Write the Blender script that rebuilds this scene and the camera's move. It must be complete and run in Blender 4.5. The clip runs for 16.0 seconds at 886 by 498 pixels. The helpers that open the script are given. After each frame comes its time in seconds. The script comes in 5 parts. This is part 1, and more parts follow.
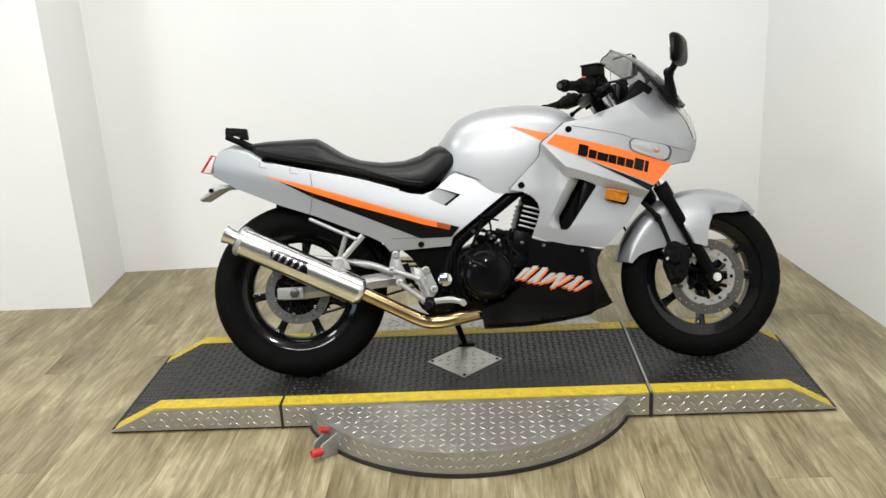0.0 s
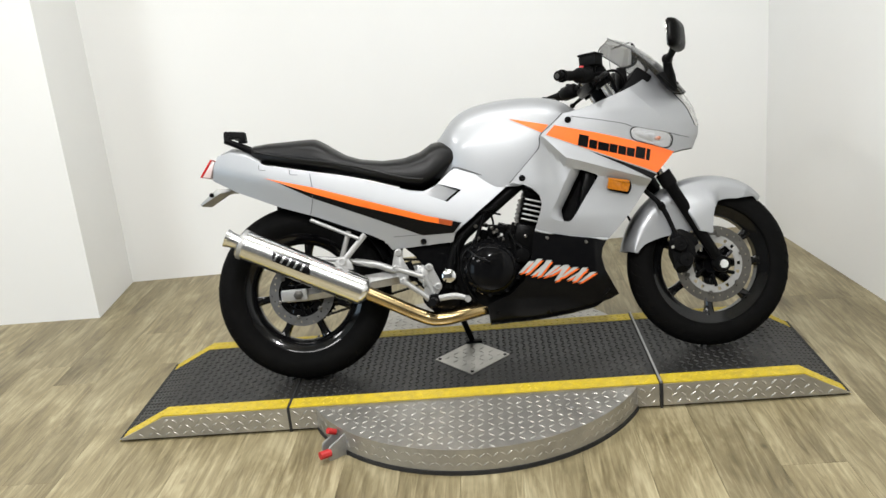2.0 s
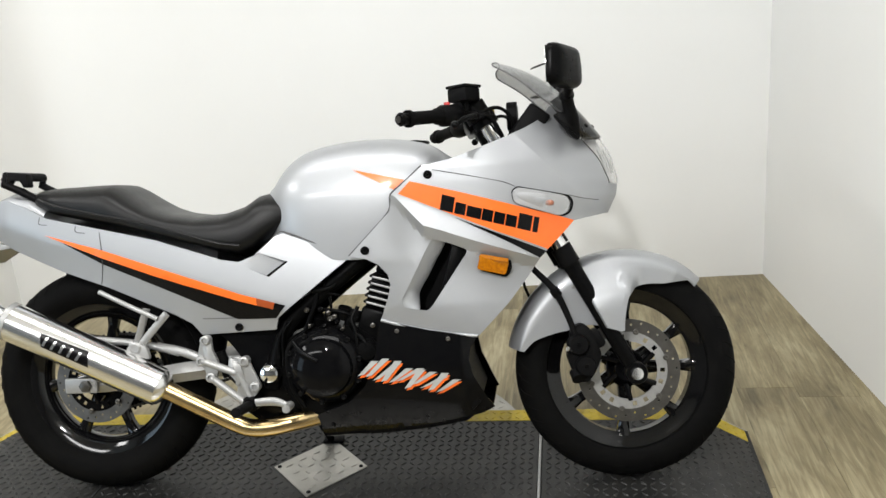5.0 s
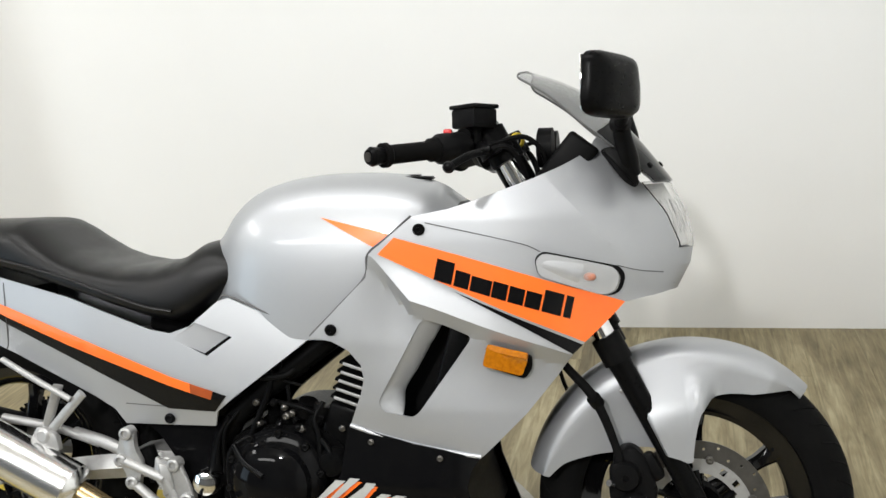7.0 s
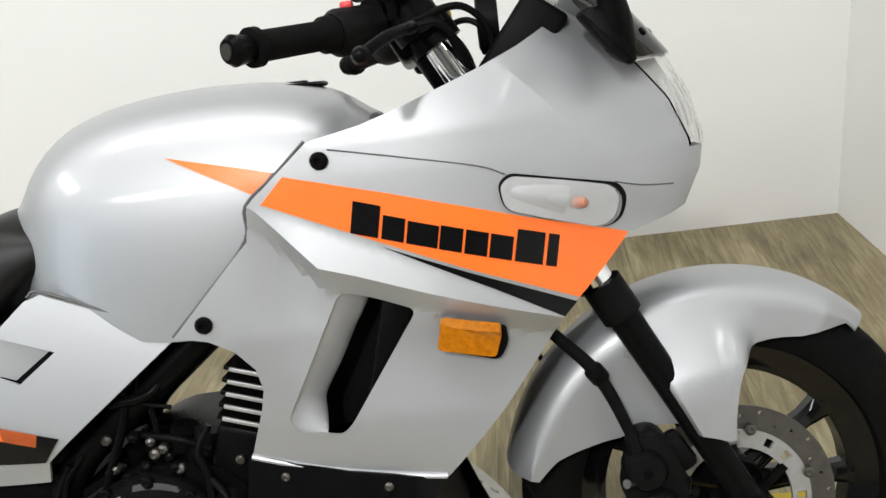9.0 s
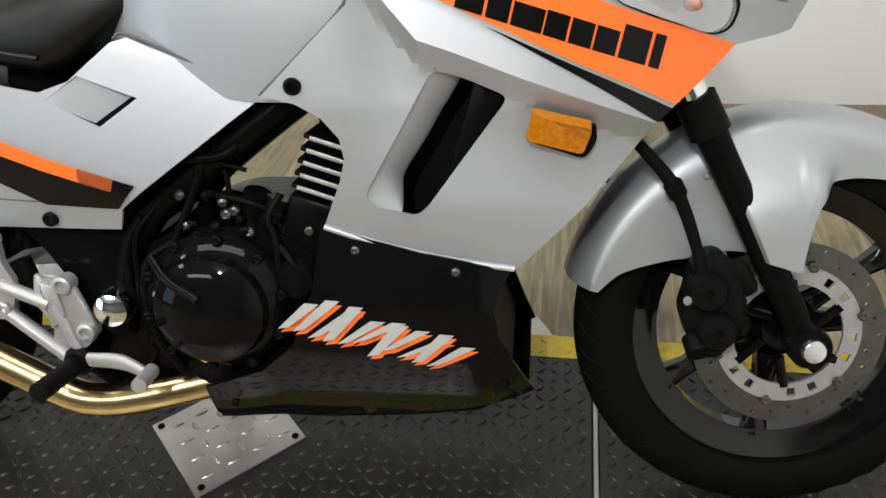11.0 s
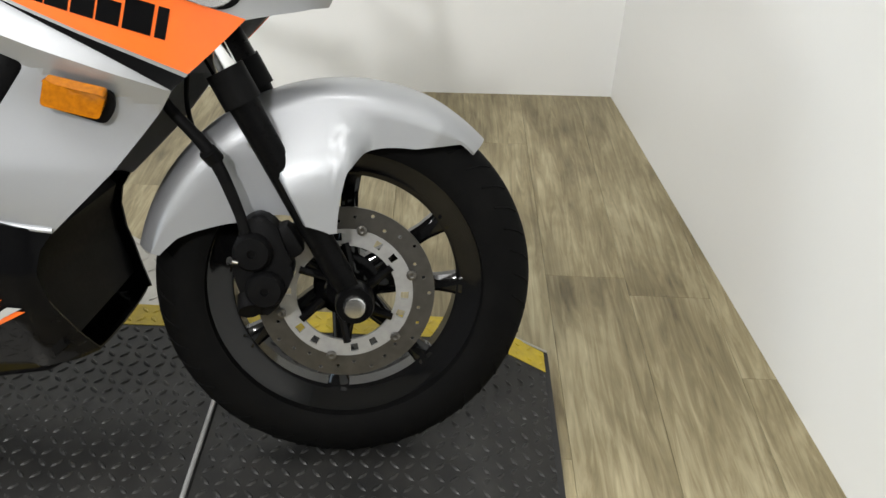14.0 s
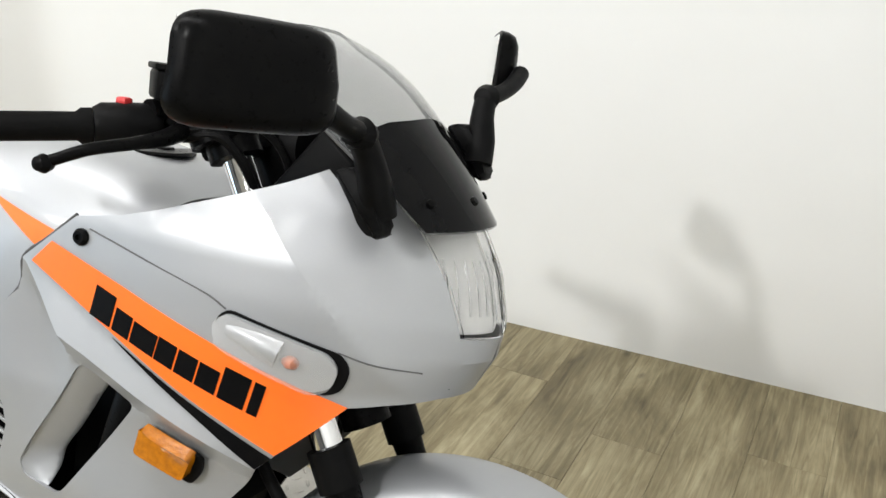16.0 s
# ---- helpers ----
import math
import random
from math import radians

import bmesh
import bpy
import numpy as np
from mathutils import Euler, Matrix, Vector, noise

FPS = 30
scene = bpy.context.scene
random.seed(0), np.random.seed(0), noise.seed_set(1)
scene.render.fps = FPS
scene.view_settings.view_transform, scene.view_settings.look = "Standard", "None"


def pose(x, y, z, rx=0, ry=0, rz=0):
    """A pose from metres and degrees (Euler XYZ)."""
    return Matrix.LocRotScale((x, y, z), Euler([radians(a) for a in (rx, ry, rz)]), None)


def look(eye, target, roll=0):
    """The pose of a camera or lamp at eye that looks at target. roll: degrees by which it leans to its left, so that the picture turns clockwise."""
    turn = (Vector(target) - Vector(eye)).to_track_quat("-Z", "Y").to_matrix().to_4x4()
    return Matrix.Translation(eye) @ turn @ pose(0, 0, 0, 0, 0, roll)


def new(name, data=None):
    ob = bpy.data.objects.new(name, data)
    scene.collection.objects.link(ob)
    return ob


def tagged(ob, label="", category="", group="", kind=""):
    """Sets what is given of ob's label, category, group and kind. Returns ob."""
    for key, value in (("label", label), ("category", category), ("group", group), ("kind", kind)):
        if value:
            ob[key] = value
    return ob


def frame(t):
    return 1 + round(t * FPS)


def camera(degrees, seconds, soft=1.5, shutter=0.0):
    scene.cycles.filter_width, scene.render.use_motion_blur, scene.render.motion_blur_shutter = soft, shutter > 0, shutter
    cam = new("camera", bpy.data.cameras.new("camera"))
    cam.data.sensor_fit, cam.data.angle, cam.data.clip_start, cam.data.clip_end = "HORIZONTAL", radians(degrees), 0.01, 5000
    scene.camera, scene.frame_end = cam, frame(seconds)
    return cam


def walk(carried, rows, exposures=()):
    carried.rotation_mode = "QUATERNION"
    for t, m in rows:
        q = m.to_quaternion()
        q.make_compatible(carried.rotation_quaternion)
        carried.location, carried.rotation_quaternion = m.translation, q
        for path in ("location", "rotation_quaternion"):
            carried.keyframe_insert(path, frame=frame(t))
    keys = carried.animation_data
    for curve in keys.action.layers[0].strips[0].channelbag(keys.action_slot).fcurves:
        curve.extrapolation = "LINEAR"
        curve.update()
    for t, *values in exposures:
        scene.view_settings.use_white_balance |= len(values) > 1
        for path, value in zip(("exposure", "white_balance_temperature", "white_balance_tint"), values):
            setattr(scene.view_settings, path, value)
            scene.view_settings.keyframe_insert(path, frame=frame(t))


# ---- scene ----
cam = camera(53.5, 16.0, soft=1.5)
PATH = [
    (0, (0.124, 0.044, 1.431), (0.03, 1.95, 0.832), -3.2),
    (0.5, (0.084, 0.032, 1.422), (0.001, 1.941, 0.83), -3.7),
    (1, (0.1, 0.032, 1.431), (0.011, 1.939, 0.835), -3.7),
    (1.5, (0.114, 0.032, 1.429), (0.023, 1.943, 0.843), -4.1),
    (2, (0.157, 0.059, 1.402), (0.033, 1.966, 0.811), -5.5),
    (2.5, (0.266, 0.152, 1.404), (0.007, 2.058, 0.858), -5.9),
    (3, (0.377, 0.278, 1.42), (0.168, 2.193, 0.879), -3.8),
    (3.5, (0.478, 0.484, 1.386), (0.337, 2.395, 0.815), -3.8),
    (4, (0.534, 0.649, 1.41), (0.419, 2.547, 0.789), -4.9),
    (4.2, (0.601, 0.689, 1.427), (0.352, 2.569, 0.79), -4.9),
    (6.3, (0.8, 1.304, 1.388), (0.475, 3.175, 0.76), -5.1),
    (6.5, (0.8, 1.368, 1.384), (0.409, 3.239, 0.797), -5.8),
    (7, (0.84, 1.559, 1.385), (0.338, 3.378, 0.723), -5.0),
    (7.5, (0.841, 1.752, 1.395), (0.323, 3.608, 0.86), -5.4),
    (8, (0.754, 1.916, 1.336), (0.416, 3.796, 0.745), -10.7),
    (8.5, (0.678, 1.997, 1.282), (0.448, 3.839, 0.539), -11.1),
    (9, (0.665, 2.008, 1.24), (0.433, 3.798, 0.38), -8.6),
    (9.5, (0.636, 2.009, 1.195), (0.416, 3.739, 0.216), -8.5),
    (10, (0.59, 1.99, 1.165), (0.379, 3.666, 0.095), -6.6),
    (10.2, (0.569, 1.977, 1.161), (0.331, 3.645, 0.084), -6.3),
    (12.3, (0.609, 1.919, 1.111), (0.387, 3.548, -0.027), 4.6),
    (12.5, (0.635, 1.907, 1.102), (0.408, 3.545, -0.023), 4.8),
    (13, (0.727, 1.928, 1.107), (0.708, 3.569, -0.035), 7.4),
    (13.5, (0.817, 1.932, 1.128), (0.911, 3.611, 0.044), 8.5),
    (14, (1.011, 1.902, 1.158), (1.034, 3.566, 0.049), 2.9),
    (14.5, (1.157, 1.894, 1.236), (0.764, 3.569, 0.216), -0.4),
    (15, (1.188, 1.985, 1.279), (0.567, 3.648, 0.358), -1.5),
    (15.5, (1.202, 2.176, 1.311), (0.413, 3.818, 0.486), -1.0),
    (16, (1.224, 2.305, 1.34), (0.389, 3.921, 0.506), 1.1),
]
walk(cam, [(t, look(eye, target, roll)) for t, eye, target, roll in PATH],
     exposures=[(0, 0.0), (4.0, 0.0), (8.0, 0.0), (8.5, 0.06), (9.0, 0.0), (10.0, -0.03), (12.3, -0.08), (13.0, -0.03), (13.5, 0.02), (14.2, 0.06), (16.0, 0.1)])

# ---- light: ceiling lamps of a white showroom, and a daylight door behind ----
world = bpy.data.worlds.new("room_air")
scene.world = world
world.use_nodes = True
world.node_tree.nodes["Background"].inputs[0].default_value = (1, 1, 1, 1)
world.node_tree.nodes["Background"].inputs[1].default_value = 0.02
scene.view_settings.exposure = 0.0


def lamp(name, x, y, z, sx, sy, watts, colour, aim=None):
    data = bpy.data.lights.new(name, "AREA")
    data.shape, data.size, data.size_y, data.energy, data.color = "RECTANGLE", sx, sy, watts, colour
    ob = new(name, data)
    ob.matrix_world = look((x, y, z), aim or (x, y + 0.001, 0))
    return ob


NEUTRAL = (0.99, 0.985, 0.975)
lamp("ceiling_lamp", 0.145, 0.49, 2.90, 0.15, 0.15, 58, NEUTRAL, (0.7, 3.6, 0.8))
lamp("ceiling_lamp", -1.5, -0.3, 2.92, 2.0, 0.6, 78, NEUTRAL)
lamp("ceiling_lamp", -2.8, 1.8, 2.92, 0.6, 1.4, 62, NEUTRAL)
lamp("ceiling_lamp", -0.1, 2.7, 2.92, 2.6, 0.5, 42, NEUTRAL)
lamp("door_light", -4.42, -0.7, 1.35, 1.9, 2.2, 46, (0.66, 0.84, 1.0), (0.0, 0.2, 1.0))


# ---- materials ----
def nodes_of(name):
    m = bpy.data.materials.new(name)
    m.use_nodes = True
    return m, m.node_tree, m.node_tree.nodes["Principled BSDF"]


def add(nt, kind, **values):
    n = nt.nodes.new(kind)
    for k, v in values.items():
        n.inputs[k.replace("_", " ")].default_value = v
    return n


def mat(name, colour, rough=0.5, metal=0.0, colour2=None, scale=30.0, amount=0.5, bump=0.0, bump_scale=200.0,
        rough_vary=0.0, coat=0.0, trans=0.0, ior=1.45, stretch=(1, 1, 1), detail=6.0, rand=0.0, glow=None, spec=0.5, alpha=1.0):
    """A surface with large and small variation of colour and gloss, and fine relief."""
    m, nt, p = nodes_of(name)
    link = nt.links.new
    tc = nt.nodes.new("ShaderNodeTexCoord")
    mp = nt.nodes.new("ShaderNodeMapping")
    mp.inputs["Scale"].default_value = stretch
    link(tc.outputs["Object"], mp.inputs["Vector"])
    p.inputs["Roughness"].default_value = rough
    p.inputs["Metallic"].default_value = metal
    p.inputs["Coat Weight"].default_value = coat
    p.inputs["Coat Roughness"].default_value = 0.06
    p.inputs["Transmission Weight"].default_value = trans
    p.inputs["IOR"].default_value = ior
    p.inputs["Specular IOR Level"].default_value = spec
    p.inputs["Alpha"].default_value = alpha
    n1 = add(nt, "ShaderNodeTexNoise", Scale=scale, Detail=detail, Roughness=0.6)
    link(mp.outputs[0], n1.inputs["Vector"])
    ramp = nt.nodes.new("ShaderNodeMix")
    ramp.data_type = "RGBA"
    c2 = colour2 or tuple(c * 0.86 for c in colour)
    ramp.inputs[6].default_value = (*colour, 1)
    ramp.inputs[7].default_value = (*c2, 1)
    sh = nt.nodes.new("ShaderNodeMapRange")
    sh.inputs[1].default_value, sh.inputs[2].default_value = 0.35, 0.7
    sh.inputs[3].default_value, sh.inputs[4].default_value = 0.0, amount
    link(n1.outputs[0], sh.inputs[0])
    link(sh.outputs[0], ramp.inputs[0])
    out = ramp.outputs[2]
    if rand:
        oi = nt.nodes.new("ShaderNodeObjectInfo")
        hv = nt.nodes.new("ShaderNodeHueSaturation")
        mr = nt.nodes.new("ShaderNodeMapRange")
        mr.inputs[3].default_value, mr.inputs[4].default_value = 1 - rand, 1 + rand
        link(oi.outputs["Random"], mr.inputs[0])
        link(mr.outputs[0], hv.inputs["Value"])
        link(out, hv.inputs["Color"])
        out = hv.outputs[0]
    link(out, p.inputs["Base Color"])
    if rough_vary:
        n3 = add(nt, "ShaderNodeTexNoise", Scale=scale * 3.1, Detail=4.0)
        link(mp.outputs[0], n3.inputs["Vector"])
        rr = nt.nodes.new("ShaderNodeMapRange")
        rr.inputs[3].default_value, rr.inputs[4].default_value = max(0.02, rough - rough_vary), rough + rough_vary
        link(n3.outputs[0], rr.inputs[0])
        link(rr.outputs[0], p.inputs["Roughness"])
    if bump:
        n2 = add(nt, "ShaderNodeTexNoise", Scale=bump_scale, Detail=3.0)
        link(mp.outputs[0], n2.inputs["Vector"])
        b = add(nt, "ShaderNodeBump", Strength=bump, Distance=0.001)
        link(n2.outputs[0], b.inputs["Height"])
        link(b.outputs[0], p.inputs["Normal"])
    if glow:
        p.inputs["Emission Color"].default_value = (*colour, 1)
        p.inputs["Emission Strength"].default_value = glow
    return m


SILVER = mat("silver_metallic_paint", (0.375, 0.385, 0.40), 0.47, 0.58, (0.35, 0.36, 0.372), 900, 0.35, 0.02, 1500, 0.03, coat=0.35)
GLOSS = mat("gloss_black_plastic", (0.003, 0.003, 0.0035), 0.045, 0, (0.006, 0.006, 0.006), 40, 0.5, 0.02, 60, 0.02, spec=0.12)
RIM = mat("gloss_black_rim_paint", (0.003, 0.003, 0.0034), 0.09, 0, (0.006, 0.006, 0.006), 50, 0.5, 0.03, 90, 0.04, spec=0.45)
SATIN = mat("satin_black_paint", (0.0028, 0.0028, 0.003), 0.30, 0, (0.006, 0.006, 0.0058), 60, 0.5, 0.08, 300, 0.1, spec=0.05)
MATTE = mat("matte_black_plastic", (0.0035, 0.0035, 0.0038), 0.48, 0, (0.008, 0.0078, 0.0075), 45, 0.4, 0.15, 700, 0.08, spec=0.07)
RUBBER = mat("tyre_rubber", (0.0035, 0.0035, 0.0036), 0.68, 0, (0.0065, 0.0063, 0.006), 25, 0.6, 0.2, 400, 0.1, spec=0.05)
SEAT = mat("seat_vinyl", (0.0035, 0.0035, 0.0038), 0.36, 0, (0.007, 0.007, 0.007), 30, 0.4, 0.35, 900, 0.06, spec=0.32)
POLISH = mat("polished_aluminium", (0.86, 0.86, 0.86), 0.2, 1, (0.7, 0.7, 0.69), 30, 0.5, 0.1, 120, 0.07, stretch=(0.3, 3, 3))
CAST = mat("cast_aluminium", (0.38, 0.38, 0.375), 0.42, 0.5, (0.30, 0.30, 0.295), 80, 0.6, 0.15, 500, 0.08)
STEEL = mat("brake_disc_steel", (0.12, 0.114, 0.105), 0.36, 0.85, (0.075, 0.071, 0.065), 50, 0.6, 0.08, 400, 0.08)
DARKSTEEL = mat("dark_disc_steel", (0.16, 0.16, 0.16), 0.4, 0.8, (0.09, 0.09, 0.09), 40, 0.6, 0.08, 300, 0.08)
BULB = mat("tinted_bulb", (0.46, 0.19, 0.12), 0.15, 0, (0.28, 0.09, 0.05), 160, 0.8)
LAMPBODY = mat("pale_lamp_plastic", (0.62, 0.50, 0.49), 0.25, 0, (0.55, 0.42, 0.41), 60, 0.5, coat=0.4)
CHROME = mat("chrome", (0.85, 0.85, 0.86), 0.08, 1, (0.7, 0.7, 0.7), 40, 0.4)
BRASS = mat("heat_tinted_steel", (0.55, 0.42, 0.22), 0.24, 1, (0.34, 0.24, 0.12), 14, 0.8, 0.05, 200, 0.06)
ORANGE = mat("orange_decal", (0.95, 0.16, 0.015), 0.36, 0, (0.88, 0.14, 0.015), 60, 0.3, coat=0.3)
ORANGE_D = mat("burnt_orange_decal", (0.80, 0.13, 0.03), 0.3, 0, (0.55, 0.09, 0.03), 20, 0.6, coat=0.4)
ORANGE_F = mat("faded_orange_decal", (0.38, 0.07, 0.012), 0.36, 0, (0.22, 0.04, 0.008), 60, 0.6, coat=0.3)
DECAL = mat("black_decal", (0.003, 0.003, 0.0034), 0.22, 0, (0.005, 0.005, 0.005), 50, 0.4, spec=0.2)
GREY_D = mat("grey_decal", (0.42, 0.42, 0.41), 0.4, 0, (0.36, 0.36, 0.35), 90, 0.5)
AMBER = mat("amber_lens", (0.46, 0.15, 0.002), 0.16, 0, (0.24, 0.07, 0.002), 150, 0.7, 0.6, 260, coat=0.3)
RED = mat("red_lens", (0.55, 0.02, 0.02), 0.15, 0, (0.4, 0.01, 0.01), 80, 0.4, coat=0.5)
REDP = mat("red_plastic", (0.5, 0.03, 0.03), 0.4, 0, (0.4, 0.02, 0.02), 60, 0.5)
CLEAR = mat("clear_lens", (0.97, 0.97, 0.97), 0.04, 0, (0.93, 0.93, 0.93), 50, 0.3, trans=1.0, ior=1.3)
SMOKE = mat("smoke_screen", (0.16, 0.165, 0.17), 0.06, 0, (0.13, 0.135, 0.14), 20, 0.4, coat=0.3, alpha=0.42)
LENS = mat("thin_clear_lens", (0.72, 0.72, 0.72), 0.05, 0, (0.6, 0.6, 0.6), 90, 0.5, coat=0.6, alpha=0.16)
MIRROR = mat("mirror_glass", (0.9, 0.9, 0.9), 0.02, 1)
SEAM = mat("panel_gap", (0.09, 0.09, 0.09), 0.7, 0)
WALL = mat("white_wall_paint", (0.82, 0.825, 0.815), 0.62, 0, (0.79, 0.795, 0.785), 1.1, 0.7, 0.12, 180, 0.05)
# for walls out of view: dark, so that glossy panels reflect less light
DIMWALL = mat("dim_unseen_wall", (0.13, 0.13, 0.13), 0.7, 0, (0.10, 0.10, 0.10), 1.3, 0.7, 0.12, 150)
LENSBACK = mat("headlight_silvering", (0.86, 0.86, 0.85), 0.4, 0.0, (0.78, 0.78, 0.77), 60, 0.5)
CEIL = mat("white_ceiling", (0.8, 0.8, 0.79), 0.8, 0, (0.76, 0.76, 0.75), 2, 0.6, 0.1, 100)
YELLOW = mat("worn_yellow_paint", (0.58, 0.43, 0.02), 0.5, 0, (0.36, 0.27, 0.04), 34, 0.75, 0.25, 260, 0.1)
TREAD = mat("black_tread_coating", (0.011, 0.011, 0.0108), 0.42, 0.0, (0.030, 0.029, 0.027), 16, 0.7, 0.2, 380, 0.1, spec=0.4)
PLATE = mat("aluminium_tread_plate", (0.47, 0.455, 0.42), 0.38, 0.75, (0.31, 0.30, 0.275), 13, 0.75, 0.15, 300, 0.1)
GAP = mat("black_rubber_edge", (0.012, 0.012, 0.012), 0.7, 0, (0.03, 0.03, 0.03), 40, 0.5)


def wood():
    m, nt, p = nodes_of("weathered_oak_plank")
    link = nt.links.new
    tc = nt.nodes.new("ShaderNodeTexCoord")
    oi = nt.nodes.new("ShaderNodeObjectInfo")
    off = nt.nodes.new("ShaderNodeCombineXYZ")
    mul = nt.nodes.new("ShaderNodeMath")
    mul.operation, mul.inputs[1].default_value = "MULTIPLY", 37.0
    link(oi.outputs["Random"], mul.inputs[0])
    link(mul.outputs[0], off.inputs[0])
    link(mul.outputs[0], off.inputs[1])
    vec = nt.nodes.new("ShaderNodeVectorMath")
    link(tc.outputs["Object"], vec.inputs[0])
    link(off.outputs[0], vec.inputs[1])

    def noise_at(scale, sx, sy, detail, dist=0.0):
        mp = nt.nodes.new("ShaderNodeMapping")
        mp.inputs["Scale"].default_value = (sx, sy, 1)
        link(vec.outputs[0], mp.inputs["Vector"])
        n = add(nt, "ShaderNodeTexNoise", Scale=scale, Detail=detail, Roughness=0.62, Distortion=dist)
        link(mp.outputs[0], n.inputs["Vector"])
        return n.outputs[0]

    big, grain = noise_at(4.5, 1.3, 0.5, 4, 0.6), noise_at(20, 2.6, 0.20, 7, 1.2)
    r = nt.nodes.new("ShaderNodeValToRGB")
    e = r.color_ramp.elements
    e[0].position, e[0].color = 0.34, (0.095, 0.072, 0.033, 1)
    e[1].position, e[1].color = 0.66, (0.43, 0.375, 0.235, 1)
    mid = e.new(0.5)
    mid.color = (0.235, 0.195, 0.107, 1)
    mixv = nt.nodes.new("ShaderNodeMix")
    mixv.inputs[0].default_value = 0.5
    link(big, mixv.inputs[2])
    link(grain, mixv.inputs[3])
    link(mixv.outputs[0], r.inputs[0])
    hv = nt.nodes.new("ShaderNodeHueSaturation")
    mr = nt.nodes.new("ShaderNodeMapRange")
    mr.inputs[3].default_value, mr.inputs[4].default_value = 0.88, 1.12
    link(oi.outputs["Random"], mr.inputs[0])
    link(mr.outputs[0], hv.inputs["Value"])
    link(r.outputs[0], hv.inputs["Color"])
    # knots
    vo = nt.nodes.new("ShaderNodeTexVoronoi")
    vo.inputs["Scale"].default_value = 3.2
    mpk = nt.nodes.new("ShaderNodeMapping")
    mpk.inputs["Scale"].default_value = (1.5, 0.8, 1)
    link(vec.outputs[0], mpk.inputs["Vector"])
    link(mpk.outputs[0], vo.inputs["Vector"])
    kr = nt.nodes.new("ShaderNodeMapRange")
    kr.inputs[1].default_value, kr.inputs[2].default_value = 0.015, 0.06
    kr.inputs[3].default_value, kr.inputs[4].default_value = 0.55, 1.0
    link(vo.outputs["Distance"], kr.inputs[0])
    kn = nt.nodes.new("ShaderNodeMix")
    kn.data_type, kn.blend_type = "RGBA", "MULTIPLY"
    kn.inputs[0].default_value = 1.0
    link(hv.outputs[0], kn.inputs[6])
    link(kr.outputs[0], kn.inputs[7])
    link(kn.outputs[2], p.inputs["Base Color"])
    rr = nt.nodes.new("ShaderNodeMapRange")
    rr.inputs[3].default_value, rr.inputs[4].default_value = 0.36, 0.52
    link(grain, rr.inputs[0])
    link(rr.outputs[0], p.inputs["Roughness"])
    b = add(nt, "ShaderNodeBump", Strength=0.12, Distance=0.001)
    link(grain, b.inputs["Height"])
    link(b.outputs[0], p.inputs["Normal"])
    return m


WOOD = wood()


# ---- mesh helpers ----
def finish(bm, name, material, angle=40):
    me = bpy.data.meshes.new(name)
    bmesh.ops.recalc_face_normals(bm, faces=bm.faces)
    bm.to_mesh(me)
    bm.free()
    me.materials.append(material)
    for poly in me.polygons:
        poly.use_smooth = True
    me.set_sharp_from_angle(angle=radians(angle))
    return me


def thing(name, label, category, group="", kind="", m=None):
    ob = tagged(new(name), label, category, group, kind)
    if m is not None:
        ob.matrix_world = m
    return ob


def part(name, bm, material, parent, label="", angle=40, m=None):
    """One bmesh, as one mesh object under a thing or a part."""
    ob = new(name, bm if isinstance(bm, bpy.types.Mesh) else finish(bm, name, material, angle))
    ob.parent = parent
    if m is not None:
        ob.matrix_local = m
    if label:
        ob["label"] = label
    return ob


def solid(name, bm, material, label, category, kind="", group="", angle=40):
    return tagged(new(name, finish(bm, name, material, angle)), label, category, group, kind)


def box(sx, sy, sz, at=(0, 0, 0), bevel=0.0, m=None, bm=None, seg=2):
    bm = bm or bmesh.new()
    made = bmesh.ops.create_cube(bm, size=1, matrix=Matrix.Diagonal((sx, sy, sz, 1)))["verts"]
    if bevel:
        edges = list({e for v in made for e in v.link_edges})
        made = list({v for f in bmesh.ops.bevel(bm, geom=edges, offset=bevel, segments=seg, profile=0.5, affect="EDGES")["faces"] for v in f.verts} | {v for v in made if v.is_valid})
    bmesh.ops.transform(bm, matrix=Matrix.Translation(at) @ (m or Matrix()), verts=made)
    return bm


def lathe(profile, seg=48, bm=None, m=None, closed=False, caps=True):
    """Turns (radius, y) points round the Y axis."""
    bm = bm or bmesh.new()
    rings = []
    for i in range(seg):
        a = 2 * math.pi * i / seg
        rings.append([bm.verts.new((r * math.cos(a), y, r * math.sin(a))) for r, y in profile])
    n = len(profile)
    for i in range(seg):
        A, B = rings[i], rings[(i + 1) % seg]
        for j in range(n if closed else n - 1):
            bm.faces.new((A[j], A[(j + 1) % n], B[(j + 1) % n], B[j]))
    if caps and not closed:
        for k in (0, n - 1):
            if profile[k][0] > 1e-5:
                bm.faces.new([r[k] for r in rings])
    bmesh.ops.remove_doubles(bm, verts=bm.verts, dist=1e-6)
    if m is not None:
        bmesh.ops.transform(bm, matrix=m, verts=[v for r in rings for v in r if v.is_valid])
    return bm


def curve_points(pts, n=8):
    """Catmull-Rom through the points."""
    P = [Vector(p) for p in pts]
    P = [2 * P[0] - P[1], *P, 2 * P[-1] - P[-2]]
    out = []
    for i in range(1, len(P) - 2):
        for k in range(n):
            t = k / n
            a, b, c, d = P[i - 1:i + 3]
            out.append(0.5 * (2 * b + (c - a) * t + (2 * a - 5 * b + 4 * c - d) * t * t + (3 * b - a - 3 * c + d) * t ** 3))
    return [*out, P[-2]]


